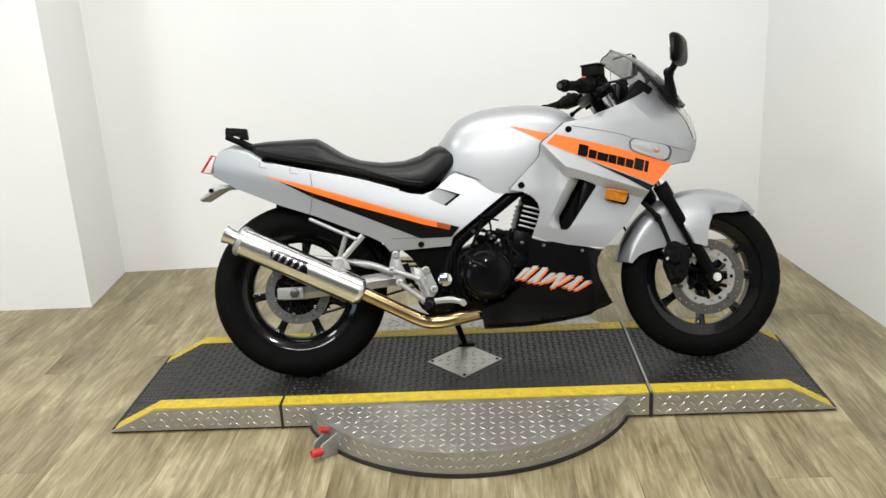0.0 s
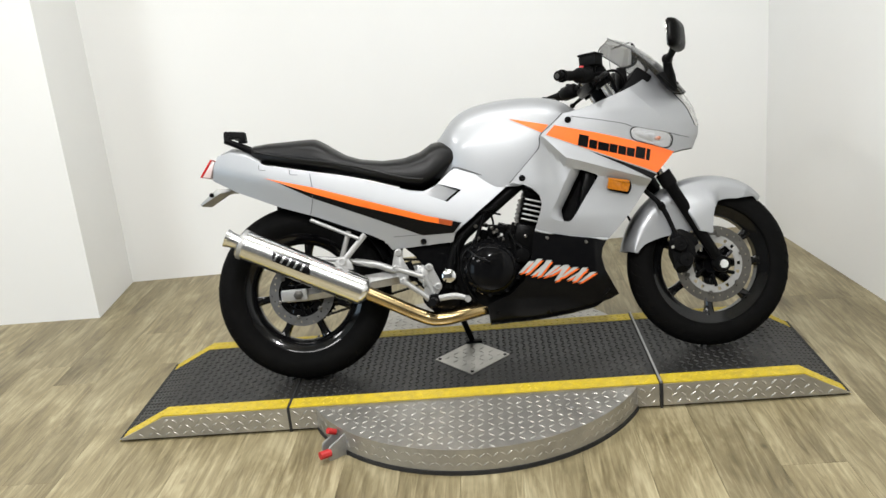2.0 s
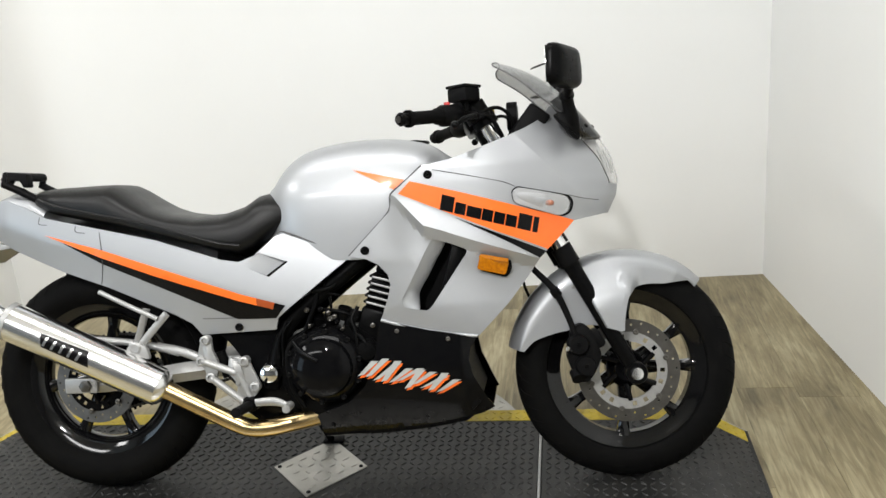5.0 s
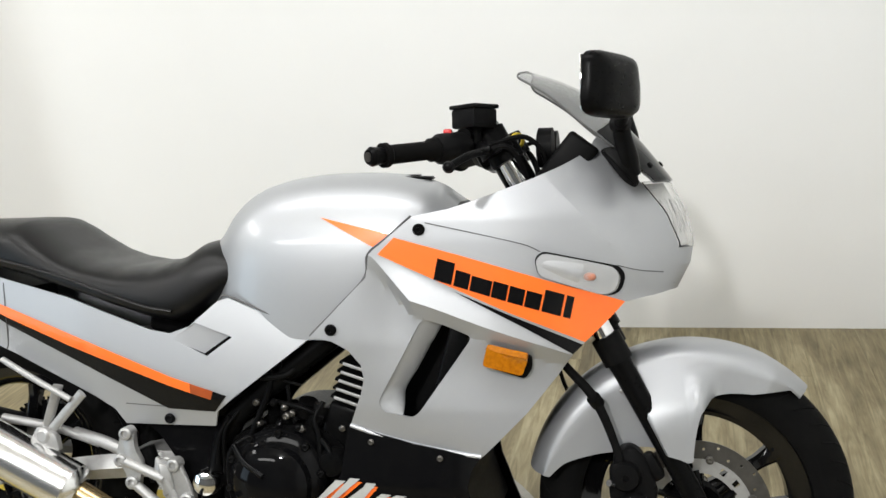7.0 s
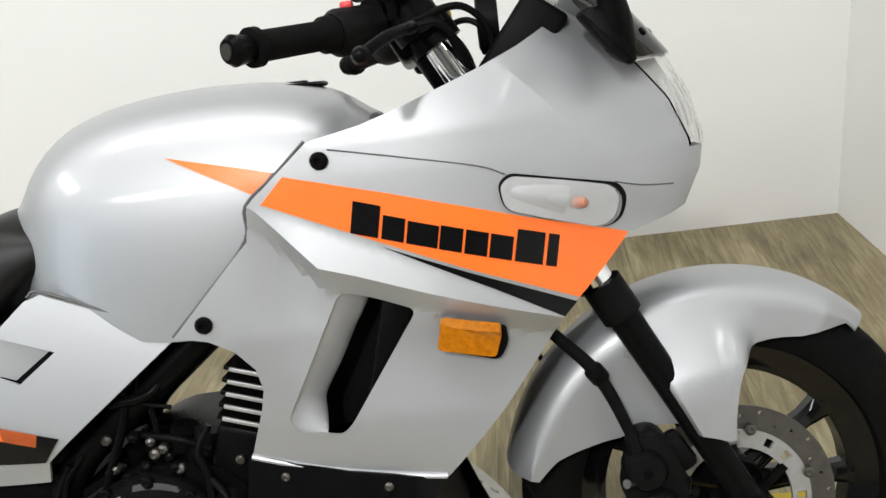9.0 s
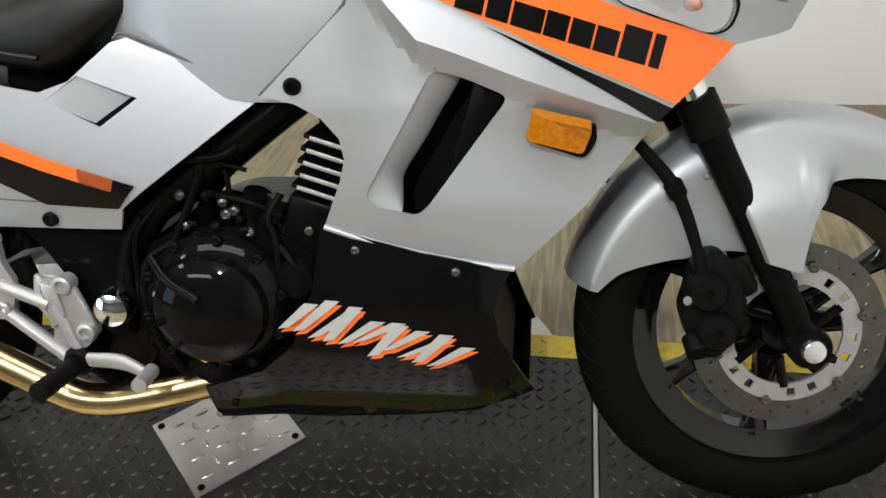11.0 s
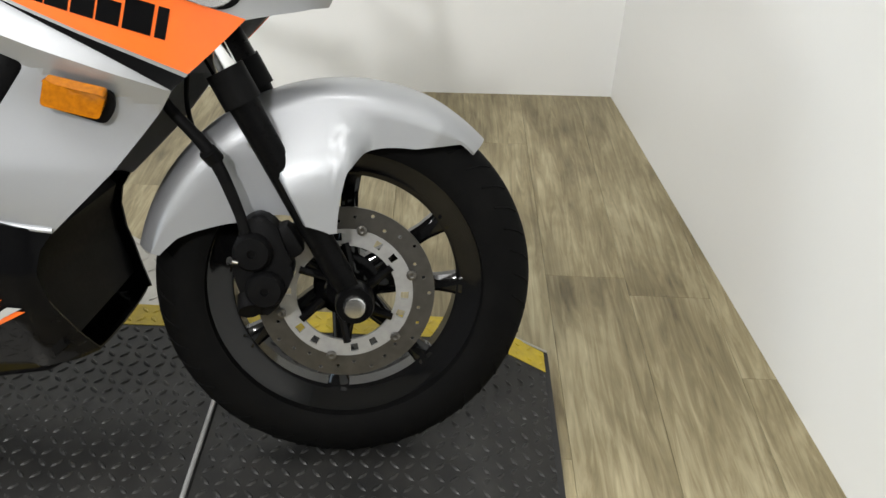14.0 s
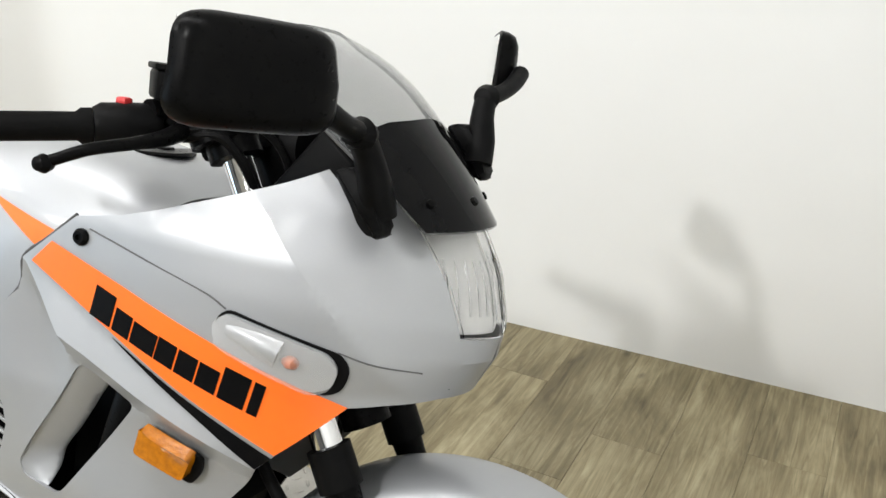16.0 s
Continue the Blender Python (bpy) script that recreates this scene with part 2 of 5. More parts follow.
def tube(pts, r, seg=12, n=8, bm=None, straight=False, flat=1.0):
    """A round bar swept along a curve; r may be a list over the given points."""
    bm = bm or bmesh.new()
    path = [Vector(p) for p in pts] if straight else curve_points(pts, n)
    count = len(path)
    rs = [r] * count if not hasattr(r, "__len__") else [float(q) for q in np.interp(np.linspace(0, 1, count), np.linspace(0, 1, len(r)), r)]
    up, rings = None, []
    for i, p in enumerate(path):
        d = (path[min(i + 1, count - 1)] - path[max(i - 1, 0)]).normalized()
        if up is None:
            up = d.orthogonal().normalized() if abs(d.z) > 0.9 else (Vector((0, 0, 1)) - d * d.z).normalized()
        up = (up - d * up.dot(d)).normalized()
        side = d.cross(up)
        rings.append([bm.verts.new(p + rs[i] * (up * math.sin(a) + side * flat * math.cos(a))) for a in (2 * math.pi * k / seg for k in range(seg))])
    for A, B in zip(rings, rings[1:]):
        for k in range(seg):
            bm.faces.new((A[k], A[(k + 1) % seg], B[(k + 1) % seg], B[k]))
    bm.faces.new(rings[0])
    bm.faces.new(rings[-1])
    return bm


def loft(rings, caps=True, bm=None, close=True):
    bm = bm or bmesh.new()
    R = [[bm.verts.new(p) for p in ring] for ring in rings]
    n = len(R[0])
    for A, B in zip(R, R[1:]):
        for k in range(n if close else n - 1):
            bm.faces.new((A[k], A[(k + 1) % n], B[(k + 1) % n], B[k]))
    if caps:
        bm.faces.new(R[0])
        bm.faces.new(R[-1])
    return bm


def prism(outline, y0, y1, bevel=0.0, bm=None, seg=2):
    """An (x, z) outline given thickness along y."""
    bm = bm or bmesh.new()
    A = [bm.verts.new((x, y0, z)) for x, z in outline]
    B = [bm.verts.new((x, y1, z)) for x, z in outline]
    faces = [bm.faces.new(A), bm.faces.new(B[::-1])]
    n = len(A)
    for k in range(n):
        bm.faces.new((A[k], B[k], B[(k + 1) % n], A[(k + 1) % n]))
    if bevel:
        edges = [e for f in faces for e in f.edges]
        bmesh.ops.bevel(bm, geom=edges, offset=bevel, segments=seg, profile=0.5, affect="EDGES")
    return bm


def inside(x, z, poly):
    hit = False
    for (x0, z0), (x1, z1) in zip(poly, [*poly[1:], poly[0]]):
        if (z0 > z) != (z1 > z) and x < (x1 - x0) * (z - z0) / (z1 - z0) + x0:
            hit = not hit
    return hit


def resample(poly, step):
    out = []
    for (x0, z0), (x1, z1) in zip(poly, [*poly[1:], poly[0]]):
        n = max(1, round(math.hypot(x1 - x0, z1 - z0) / step))
        out += [(x0 + (x1 - x0) * k / n, z0 + (z1 - z0) * k / n) for k in range(n)]
    return out


def rounded(poly, r, n=3):
    """The outline with its corners rounded."""
    out = []
    for i, p in enumerate(poly):
        a, b, c = Vector(poly[i - 1]), Vector(p), Vector(poly[(i + 1) % len(poly)])
        ra = min(r, (a - b).length * 0.45, (c - b).length * 0.45)
        s, e = b + (a - b).normalized() * ra, b + (c - b).normalized() * ra
        for k in range(n + 1):
            t = k / n
            q = s * (1 - t) ** 2 + b * 2 * t * (1 - t) + e * t * t
            out.append((q.x, q.y))
    return out


def sheet(outline, place, holes=(), step=0.018, thick=0.003, lift=0.0, side=-1, inner=0.45, far=1.0, creases=()):
    """A curved panel: an outline in panel coordinates, filled, laid on the surface place(u, v), and given thickness inwards.
    side -1: the bike's right; 1: its left."""
    from mathutils.geometry import delaunay_2d_cdt
    loops = [resample(outline, step), *[resample(h, step) for h in holes]]
    pts, edges = [], []
    for lp in loops:
        b = len(pts)
        pts += [Vector(p) for p in lp]
        edges += [(b + k, b + (k + 1) % len(lp)) for k in range(len(lp))]
    for line in creases:
        dense = []
        for (x0, z0), (x1, z1) in zip(line, line[1:]):
            n = max(1, round(math.hypot(x1 - x0, z1 - z0) / step))
            dense += [(x0 + (x1 - x0) * k / n, z0 + (z1 - z0) * k / n) for k in range(n)]
        dense.append(line[-1])
        b = len(pts)
        pts += [Vector(p) for p in dense]
        edges += [(b + k, b + k + 1) for k in range(len(dense) - 1)]
    us, vs = [p[0] for p in outline], [p[1] for p in outline]
    rim = np.array([tuple(p) for p in pts])
    rows = int((max(vs) - min(vs)) / step) + 1
    for j in range(rows):
        v = min(vs) + (j + 0.5) * step
        for i in range(int((max(us) - min(us)) / step) + 2):
            u = min(us) + (i + 0.5 * (j % 2)) * step
            if inside(u, v, outline) and not any(inside(u, v, h) for h in holes) and np.min(np.hypot(rim[:, 0] - u, rim[:, 1] - v)) > inner * step:
                pts.append(Vector((u, v)))
    vo, _, fo, *_ = delaunay_2d_cdt(pts, edges, [], 0, 1e-6)
    bm = bmesh.new()
    top = []
    for p in vo:
        q, nrm = place(p.x, p.y)
        q = q + nrm * lift
        top.append(bm.verts.new((q.x, q.y * -side * far, q.z)))
    low = []
    for p in vo:
        q, nrm = place(p.x, p.y)
        q = q + nrm * (lift - thick)
        low.append(bm.verts.new((q.x, q.y * -side * far, q.z)))
    count = {}
    for f in fo:
        c = sum((vo[i] for i in f), Vector((0, 0))) / len(f)
        if not inside(c.x, c.y, outline) or any(inside(c.x, c.y, h) for h in holes):
            continue
        bm.faces.new([top[i] for i in f])
        bm.faces.new([low[i] for i in reversed(f)])
        for a, b in zip(f, [*f[1:], f[0]]):
            count[(a, b)] = 1
    for a, b in count:
        if (b, a) not in count:
            bm.faces.new((top[b], top[a], low[a], low[b]))
    bmesh.ops.delete(bm, geom=[v for v in bm.verts if not v.link_faces], context="VERTS")
    return bm


def surface(f):
    """From y = -f(x, z) a place() with its normal, for the right side."""
    def place(u, v):
        e = 0.004
        p = Vector((u, -f(u, v), v))
        a = Vector((u + e, -f(u + e, v), v)) - Vector((u - e, -f(u - e, v), v))
        b = Vector((u, -f(u, v + e), v + e)) - Vector((u, -f(u, v - e), v - e))
        return p, a.cross(b).normalized()
    return place


# ---- the room ----
def plan_block(points, z0, z1):
    bm = bmesh.new()
    A = [bm.verts.new((x, y, z0)) for x, y in points]
    B = [bm.verts.new((x, y, z1)) for x, y in points]
    bm.faces.new(A)
    bm.faces.new(B)
    for k in range(len(A)):
        bm.faces.new((A[k], A[(k + 1) % len(A)], B[(k + 1) % len(A)], B[k]))
    return bm


TOP = 3.0
WHITE = "smooth white painted wall"
solid("wall_north", plan_block([(-1.793, 4.418), (1.571, 4.58), (1.571, 4.70), (-1.793, 4.538)], -0.02, TOP), WALL, WHITE, "wall", "structure")
solid("wall_east", plan_block([(1.571, 4.70), (1.571, 4.58), (2.28, -2.5), (2.40, -2.5), (1.69, 4.70)], -0.02, TOP), WALL, WHITE, "wall", "structure")
solid("wall_step", plan_block([(-1.757, 3.90), (-1.793, 4.418), (-1.793, 4.538), (-4.5, 4.538), (-4.5, 3.90)], -0.02, TOP), WALL, "white painted wall corner that steps forward", "wall", "structure")
# west and south walls are unseen, added dark to keep reflections low
bm = bmesh.new()
for y0, y1, z0, z1 in ((-2.62, -1.65, -0.02, TOP), (0.25, 3.90, -0.02, TOP), (-1.65, 0.25, -0.02, 0.25), (-1.65, 0.25, 2.45, TOP)):
    box(0.12, y1 - y0, z1 - z0, (-4.56, (y0 + y1) / 2, (z0 + z1) / 2), bm=bm)
solid("wall_west", bm, DIMWALL, "unseen wall darkened to dim reflections, with a daylight opening", "wall", "structure")
solid("wall_south", plan_block([(-4.5, -2.62), (2.40, -2.62), (2.40, -2.5), (-4.5, -2.5)], -0.02, TOP), DIMWALL, "unseen wall darkened to dim reflections", "wall", "structure")
solid("ceiling", plan_block([(-4.62, -2.62), (2.40, -2.62), (2.40, 4.7), (-4.62, 4.7)], TOP, TOP + 0.1), CEIL, "plain white ceiling", "ceiling", "structure")
bm = box(0.003, 1.25, 0.004, (1.6315, 3.95, 1.28), m=pose(0, 0, 0, 0, 0, 5.72))
solid("wall_trim", bm, GREY_D, "thin grey line along the white wall", "trim", "structure")

# floor: one slab, and planks along the room
floor = solid("floor", plan_block([(-4.62, -2.62), (2.40, -2.62), (2.40, 4.7), (-4.62, 4.7)], -0.12, -0.006), WOOD, "weathered light oak vinyl plank floor", "floor", "structure")
PW, PL = 0.182, 1.22
plank_mesh = finish(box(PW - 0.0006, PL - 0.0006, 0.006, (0, 0, -0.003), 0.0005, seg=1), "plank", WOOD, 20)
random.seed(7)
for i in range(27):
    x = 2.0 - PW * (i + 0.5)
    shift = random.random() * PL
    for j in range(4):
        y = 1.0 + shift - PL / 2 + PL * j
        if y - PL / 2 > 4.58 or y + PL / 2 < 0.8:
            continue
        part("plank", plank_mesh, WOOD, floor, m=Matrix.Translation((x, y, 0)) @ pose(0, 0, 0, 0, 0, 180 * random.randrange(2)))


# ---- the ramp platform ----
H, Y0, Y1 = 0.088, 2.66, 3.265
YM = (Y0 + Y1) / 2


def lugs(places, length, width, height, bm=None):
    """Raised tread bars: (centre, along, normal) for each."""
    verts, faces = [], []
    for c, along, nrm in places:
        side = nrm.cross(along)
        b = len(verts)
        a, s = along * length / 2, side * width / 2
        h = nrm * height
        verts += [c - a, c - a * 0.45 - s, c + a * 0.45 - s, c + a, c + a * 0.45 + s, c - a * 0.45 + s,
                  c - a * 0.55 + h, c + h - s * 0.45, c + a * 0.55 + h, c + h + s * 0.45]
        q = [(0, 1, 6), (1, 2, 7), (1, 7, 6), (2, 8, 7), (2, 3, 8), (3, 4, 8), (4, 9, 8), (4, 5, 9), (5, 6, 9), (5, 0, 6), (6, 7, 8, 9)]
        faces += [tuple(b + k for k in f) for f in q]
    me = bpy.data.meshes.new("tread")
    me.from_pydata([tuple(v) for v in verts], [], faces)
    return me


def lug_mesh(places, length, width, height, material):
    me = lugs(places, length, width, height)
    me.materials.append(material)
    return me


def grid_lugs(x0, x1, y0, y1, pitch, z, keep=lambda x, y: True):
    out, flip = [], 0
    nx, ny = int((x1 - x0) / pitch), int((y1 - y0) / pitch)
    for i in range(nx):
        for j in range(ny):
            x, y = x0 + (i + 0.5) * (x1 - x0) / nx, y0 + (j + 0.5) * (y1 - y0) / ny
            if keep(x, y):
                a = radians(45 if (i + j) % 2 else -45)
                out.append((Vector((x, y, z(x))), Vector((math.cos(a), math.sin(a), 0)), Vector((0, 0, 1))))
    return out


def section(name, xs, label, skirt_bar):
    """One length of the platform, from its (x, height) profile: body, tread, stripes, side plates."""
    top = thing(name, label, "ramp", "platform sections")
    low = [(xs[-1][0], 0.012), (xs[0][0], 0.012)]
    body_out = [(x, z - 0.004) for x, z in xs] + low
    body_out = [(x, max(z, 0.004)) for x, z in body_out]
    bm = prism(body_out, Y0 + 0.004, Y1 - 0.004)
    part("body", bm, GAP, top)
    zf = lambda x: float(np.interp(x, [p[0] for p in xs], [p[1] for p in xs]))

    def strip(y0, y1, lift):
        b = bmesh.new()
        for lo in ((0, 1),):
            A = [(b.verts.new((x, y0, z + lift)), b.verts.new((x, y1, z + lift))) for x, z in xs]
            L = [(b.verts.new((x, y0, z + lift - 0.004)), b.verts.new((x, y1, z + lift - 0.004))) for x, z in xs]
            for k in range(len(xs) - 1):
                b.faces.new((A[k][0], A[k + 1][0], A[k + 1][1], A[k][1]))
                b.faces.new((L[k][0], L[k][1], L[k + 1][1], L[k + 1][0]))
                b.faces.new((A[k][0], L[k][0], L[k + 1][0], A[k + 1][0]))
                b.faces.new((A[k][1], A[k + 1][1], L[k + 1][1], L[k][1]))
            for k in (0, -1):
                b.faces.new((A[k][0], A[k][1], L[k][1], L[k][0]))
        return b

    part("tread_sheet", strip(Y0 + 0.062, Y1 - 0.062, 0.0), TREAD, top, "black coated tread plate")
    part("edge_stripe", strip(Y0, Y0 + 0.062, 0.0015), YELLOW, top, "worn yellow painted edge stripe")
    part("edge_stripe", strip(Y1 - 0.062, Y1, 0.0015), YELLOW, top, "worn yellow painted edge stripe")
    x0, x1 = xs[0][0], xs[-1][0]
    keep = lambda x, y: not (abs(x - 0.038) / 0.142 + abs(y - 2.957) / 0.152 < 1.05)
    tag = part("tread_relief", lug_mesh(grid_lugs(x0 + 0.006, x1 - 0.006, Y0 + 0.064, Y1 - 0.064, 0.0235, zf, keep), 0.0225, 0.0075, 0.0026, TREAD), TREAD, top)
    tag["kind"] = "stuff"
    tag = part("stripe_relief", lug_mesh(grid_lugs(x0 + 0.006, x1 - 0.006, Y0 + 0.004, Y0 + 0.06, 0.0235, lambda x: zf(x) + 0.0012, keep)
                                       + grid_lugs(x0 + 0.006, x1 - 0.006, Y1 - 0.06, Y1 - 0.004, 0.0235, lambda x: zf(x) + 0.0012, keep), 0.0225, 0.0075, 0.002, YELLOW), YELLOW, top)
    tag["kind"] = "stuff"
    side = [(x, max(z - 0.003, 0.010)) for x, z in xs] + [(x1, 0.010), (x0, 0.010)]
    clean = []
    for p in side:
        if not clean or (Vector(p) - Vector(clean[-1])).length > 0.002:
            clean.append(p)
    for y0, y1, name2 in ((Y0 - 0.004, Y0 + 0.003, "side_plate"), (Y1 - 0.003, Y1 + 0.004, "side_plate")):
        sp = part(name2, prism(clean, y0, y1), PLATE, top, "bare aluminium tread plate side")
        spots = []
        for i in range(int((x1 - x0) / 0.03)):
            for j in range(3):
                x, z = x0 + 0.02 + i * 0.03 + (j % 2) * 0.015, 0.022 + j * 0.023
                if x < x1 - 0.015 and z < zf(x) - 0.012 and z < zf(min(x + 0.012, x1)) - 0.012 and z < zf(max(x - 0.012, x0)) - 0.012:
                    a = radians(40 if (i + j) % 2 else -40)
                    near = y0 < YM
                    spots.append((Vector((x, Y0 - 0.004 if near else Y1 + 0.004, z)), Vector((math.cos(a), 0, math.sin(a))), Vector((0, -1 if near else 1, 0))))
        bars = part("plate_relief", lug_mesh(spots, 0.024, 0.006, 0.002, PLATE), PLATE, sp)
        bars["kind"] = "stuff"
    return top


section("ramp", [(-1.165, 0.006), (-1.0, H), (-0.580, H)], "black and yellow tread ramp with bare aluminium sides", True)
deck = section("platform", [(-0.570, H), (0.642, H)], "black and yellow tread platform under the motorcycle", True)
section("ramp", [(0.655, H), (1.103, H), (1.25, 0.006)], "black and yellow tread ramp with bare aluminium sides", True)
for x, mm in ((-0.575, GAP), (0.6485, GAP)):
    solid("joint_strip", box(0.009, Y1 - Y0 + 0.014, 0.088, (x, YM, 0.0455), 0.002), mm, "black rubber strip in the joint between the ramp sections", "joint strip", group="joint strips")
solid("hinge_rod", tube([(0.6485, Y0 - 0.003, 0.0935), (0.6485, Y1, 0.0935)], 0.004, 10, straight=True), CAST, "thin steel hinge rod over the platform joint", "rod")


# half-round decks on both long sides
def half_deck(sign):
    y_edge = Y0 - 0.006 if sign < 0 else Y1 + 0.006
    cx, r = 0.045, 0.585
    cy = y_edge - sign * 0.256
    a0 = math.acos(0.256 / r)
    arc = [(cx + r * math.sin(a), cy + sign * r * math.cos(a)) for a in np.linspace(-a0, a0, 41)]
    out = thing("half_round_deck", "half-round bare aluminium tread deck beside the platform", "deck", "half-round decks")
    bm = plan_block(arc, 0.014, H - 0.004)
    bmesh.ops.recalc_face_normals(bm, faces=bm.faces)
    part("deck_plate", bm, PLATE, out, "worn aluminium tread plate", 30)
    part("rubber_foot", plan_block([(cx + (x - cx) * 1.006, cy + (y - cy) * 1.006) for x, y in arc], 0.0, 0.013), GAP, out)
    keep = lambda x, y: math.hypot(x - cx, y - cy) < r - 0.012
    ys = sorted((y_edge + sign * 0.006, y_edge + sign * 0.36))
    b = part("deck_relief", lug_mesh(grid_lugs(-0.5, 0.6, ys[0], ys[1], 0.03, lambda x: H - 0.004, keep), 0.028, 0.0075, 0.0022, PLATE), PLATE, out)
    b["kind"] = "stuff"
    spots = []
    for i in range(64):
        for j in range(2):
            a = -a0 + (i + 0.5 + 0.5 * (j % 2)) * 2 * a0 / 64
            nrm = Vector((math.sin(a), sign * math.cos(a), 0))
            tan = Vector((math.cos(a), -sign * math.sin(a), 0))
            t = radians(40 if (i + j) % 2 else -40)
            spots.append((Vector((cx, cy, 0.034 + 0.028 * j)) + nrm * (r - 0.001), tan * math.cos(t) + Vector((0, 0, math.sin(t))), nrm))
    b = part("rim_relief", lug_mesh(spots, 0.024, 0.006, 0.002, PLATE), PLATE, out)
    b["kind"] = "stuff"
    for x, y in ((-0.28, -0.30), (0.33, -0.30), (0.04, -0.06)):
        part("screw", lathe([(0.006, 0), (0.006, 0.002), (0, 0.003)], 10, m=Matrix.Translation((x + 0.02, y_edge + sign * (0.02 + abs(y) * 0.3), H - 0.004)) @ pose(0, 0, 0, 90)), CAST, out)
    return out


half_deck(-1)
half_deck(1)

# the diamond of bare plate in the middle, with its screws
bm = plan_block([(-0.097, 2.955), (0.036, 2.813), (0.172, 2.957), (0.040, 3.102)], H + 0.001, H + 0.004)
dia = thing("diamond_plate", "diamond-shaped bare aluminium tread plate screwed onto the platform", "plate")
part("plate_sheet", bm, PLATE, dia)
inner = lambda x, y: abs(x - 0.038) / 0.134 + abs(y - 2.957) / 0.144 < 0.88
b = part("plate_relief", lug_mesh(grid_lugs(-0.1, 0.18, 2.81, 3.11, 0.03, lambda x: H + 0.004, inner), 0.026, 0.007, 0.002, PLATE), PLATE, dia)
b["kind"] = "stuff"
for x, y in ((-0.080, 2.955), (0.037, 2.833), (0.154, 2.957), (0.040, 3.084)):
    part("screw", lathe([(0.006, 0), (0.006, 0.002), (0, 0.003)], 10, m=Matrix.Translation((x, y, H + 0.004)) @ pose(0, 0, 0, 90)), SATIN, dia)

# foot pedal of the turntable
ped = thing("foot_pedal", "steel foot pedal with red rubber grips at the platform edge", "pedal", m=pose(-0.385, 2.50, 0.0, 0, 0, 38))
for k in (-1, 1):
    part("pedal_plate", prism(rounded([(-0.055, 0.0), (0.06, 0.0), (0.06, 0.055), (0.02, 0.075), (-0.05, 0.045)], 0.01), k * 0.02 - 0.003, k * 0.02 + 0.003, 0.001), CAST, ped)
part("pivot", tube([(0.02, -0.035, 0.045), (0.02, 0.035, 0.045)], 0.009, 12, straight=True), CAST, ped)
part("grip", tube([(-0.045, -0.02, 0.028), (-0.080, -0.02, 0.03)], 0.013, 16, straight=True), REDP, ped, "red rubber grip")
part("grip", tube([(0.0, 0.02, 0.066), (-0.025, 0.02, 0.080)], 0.010, 16, straight=True), REDP, ped, "red rubber grip")


# ---- the motorcycle: x forward from the rear axle, y to its left, z up from the platform ----
bike = thing("motorcycle", "silver sport motorcycle with orange stripes leaning on its side stand", "motorcycle",
             m=Matrix.Translation((-0.527, 2.872, H + 0.0035)) @ pose(0, 0, 0, -15.5, 0, 2.0))
FX, FZ, FR, RZ, RR = 1.395, 0.283, 0.283, 0.305, 0.305


def ell(c, a, b, n=16, y=0.0):
    return [(c[0] + a * math.cos(2 * math.pi * k / n), c[1] + b * math.sin(2 * math.pi * k / n)) for k in range(n)]


def smooth(a, b, t):
    t = min(1, max(0, (t - a) / (b - a)))
    return t * t * (3 - 2 * t)


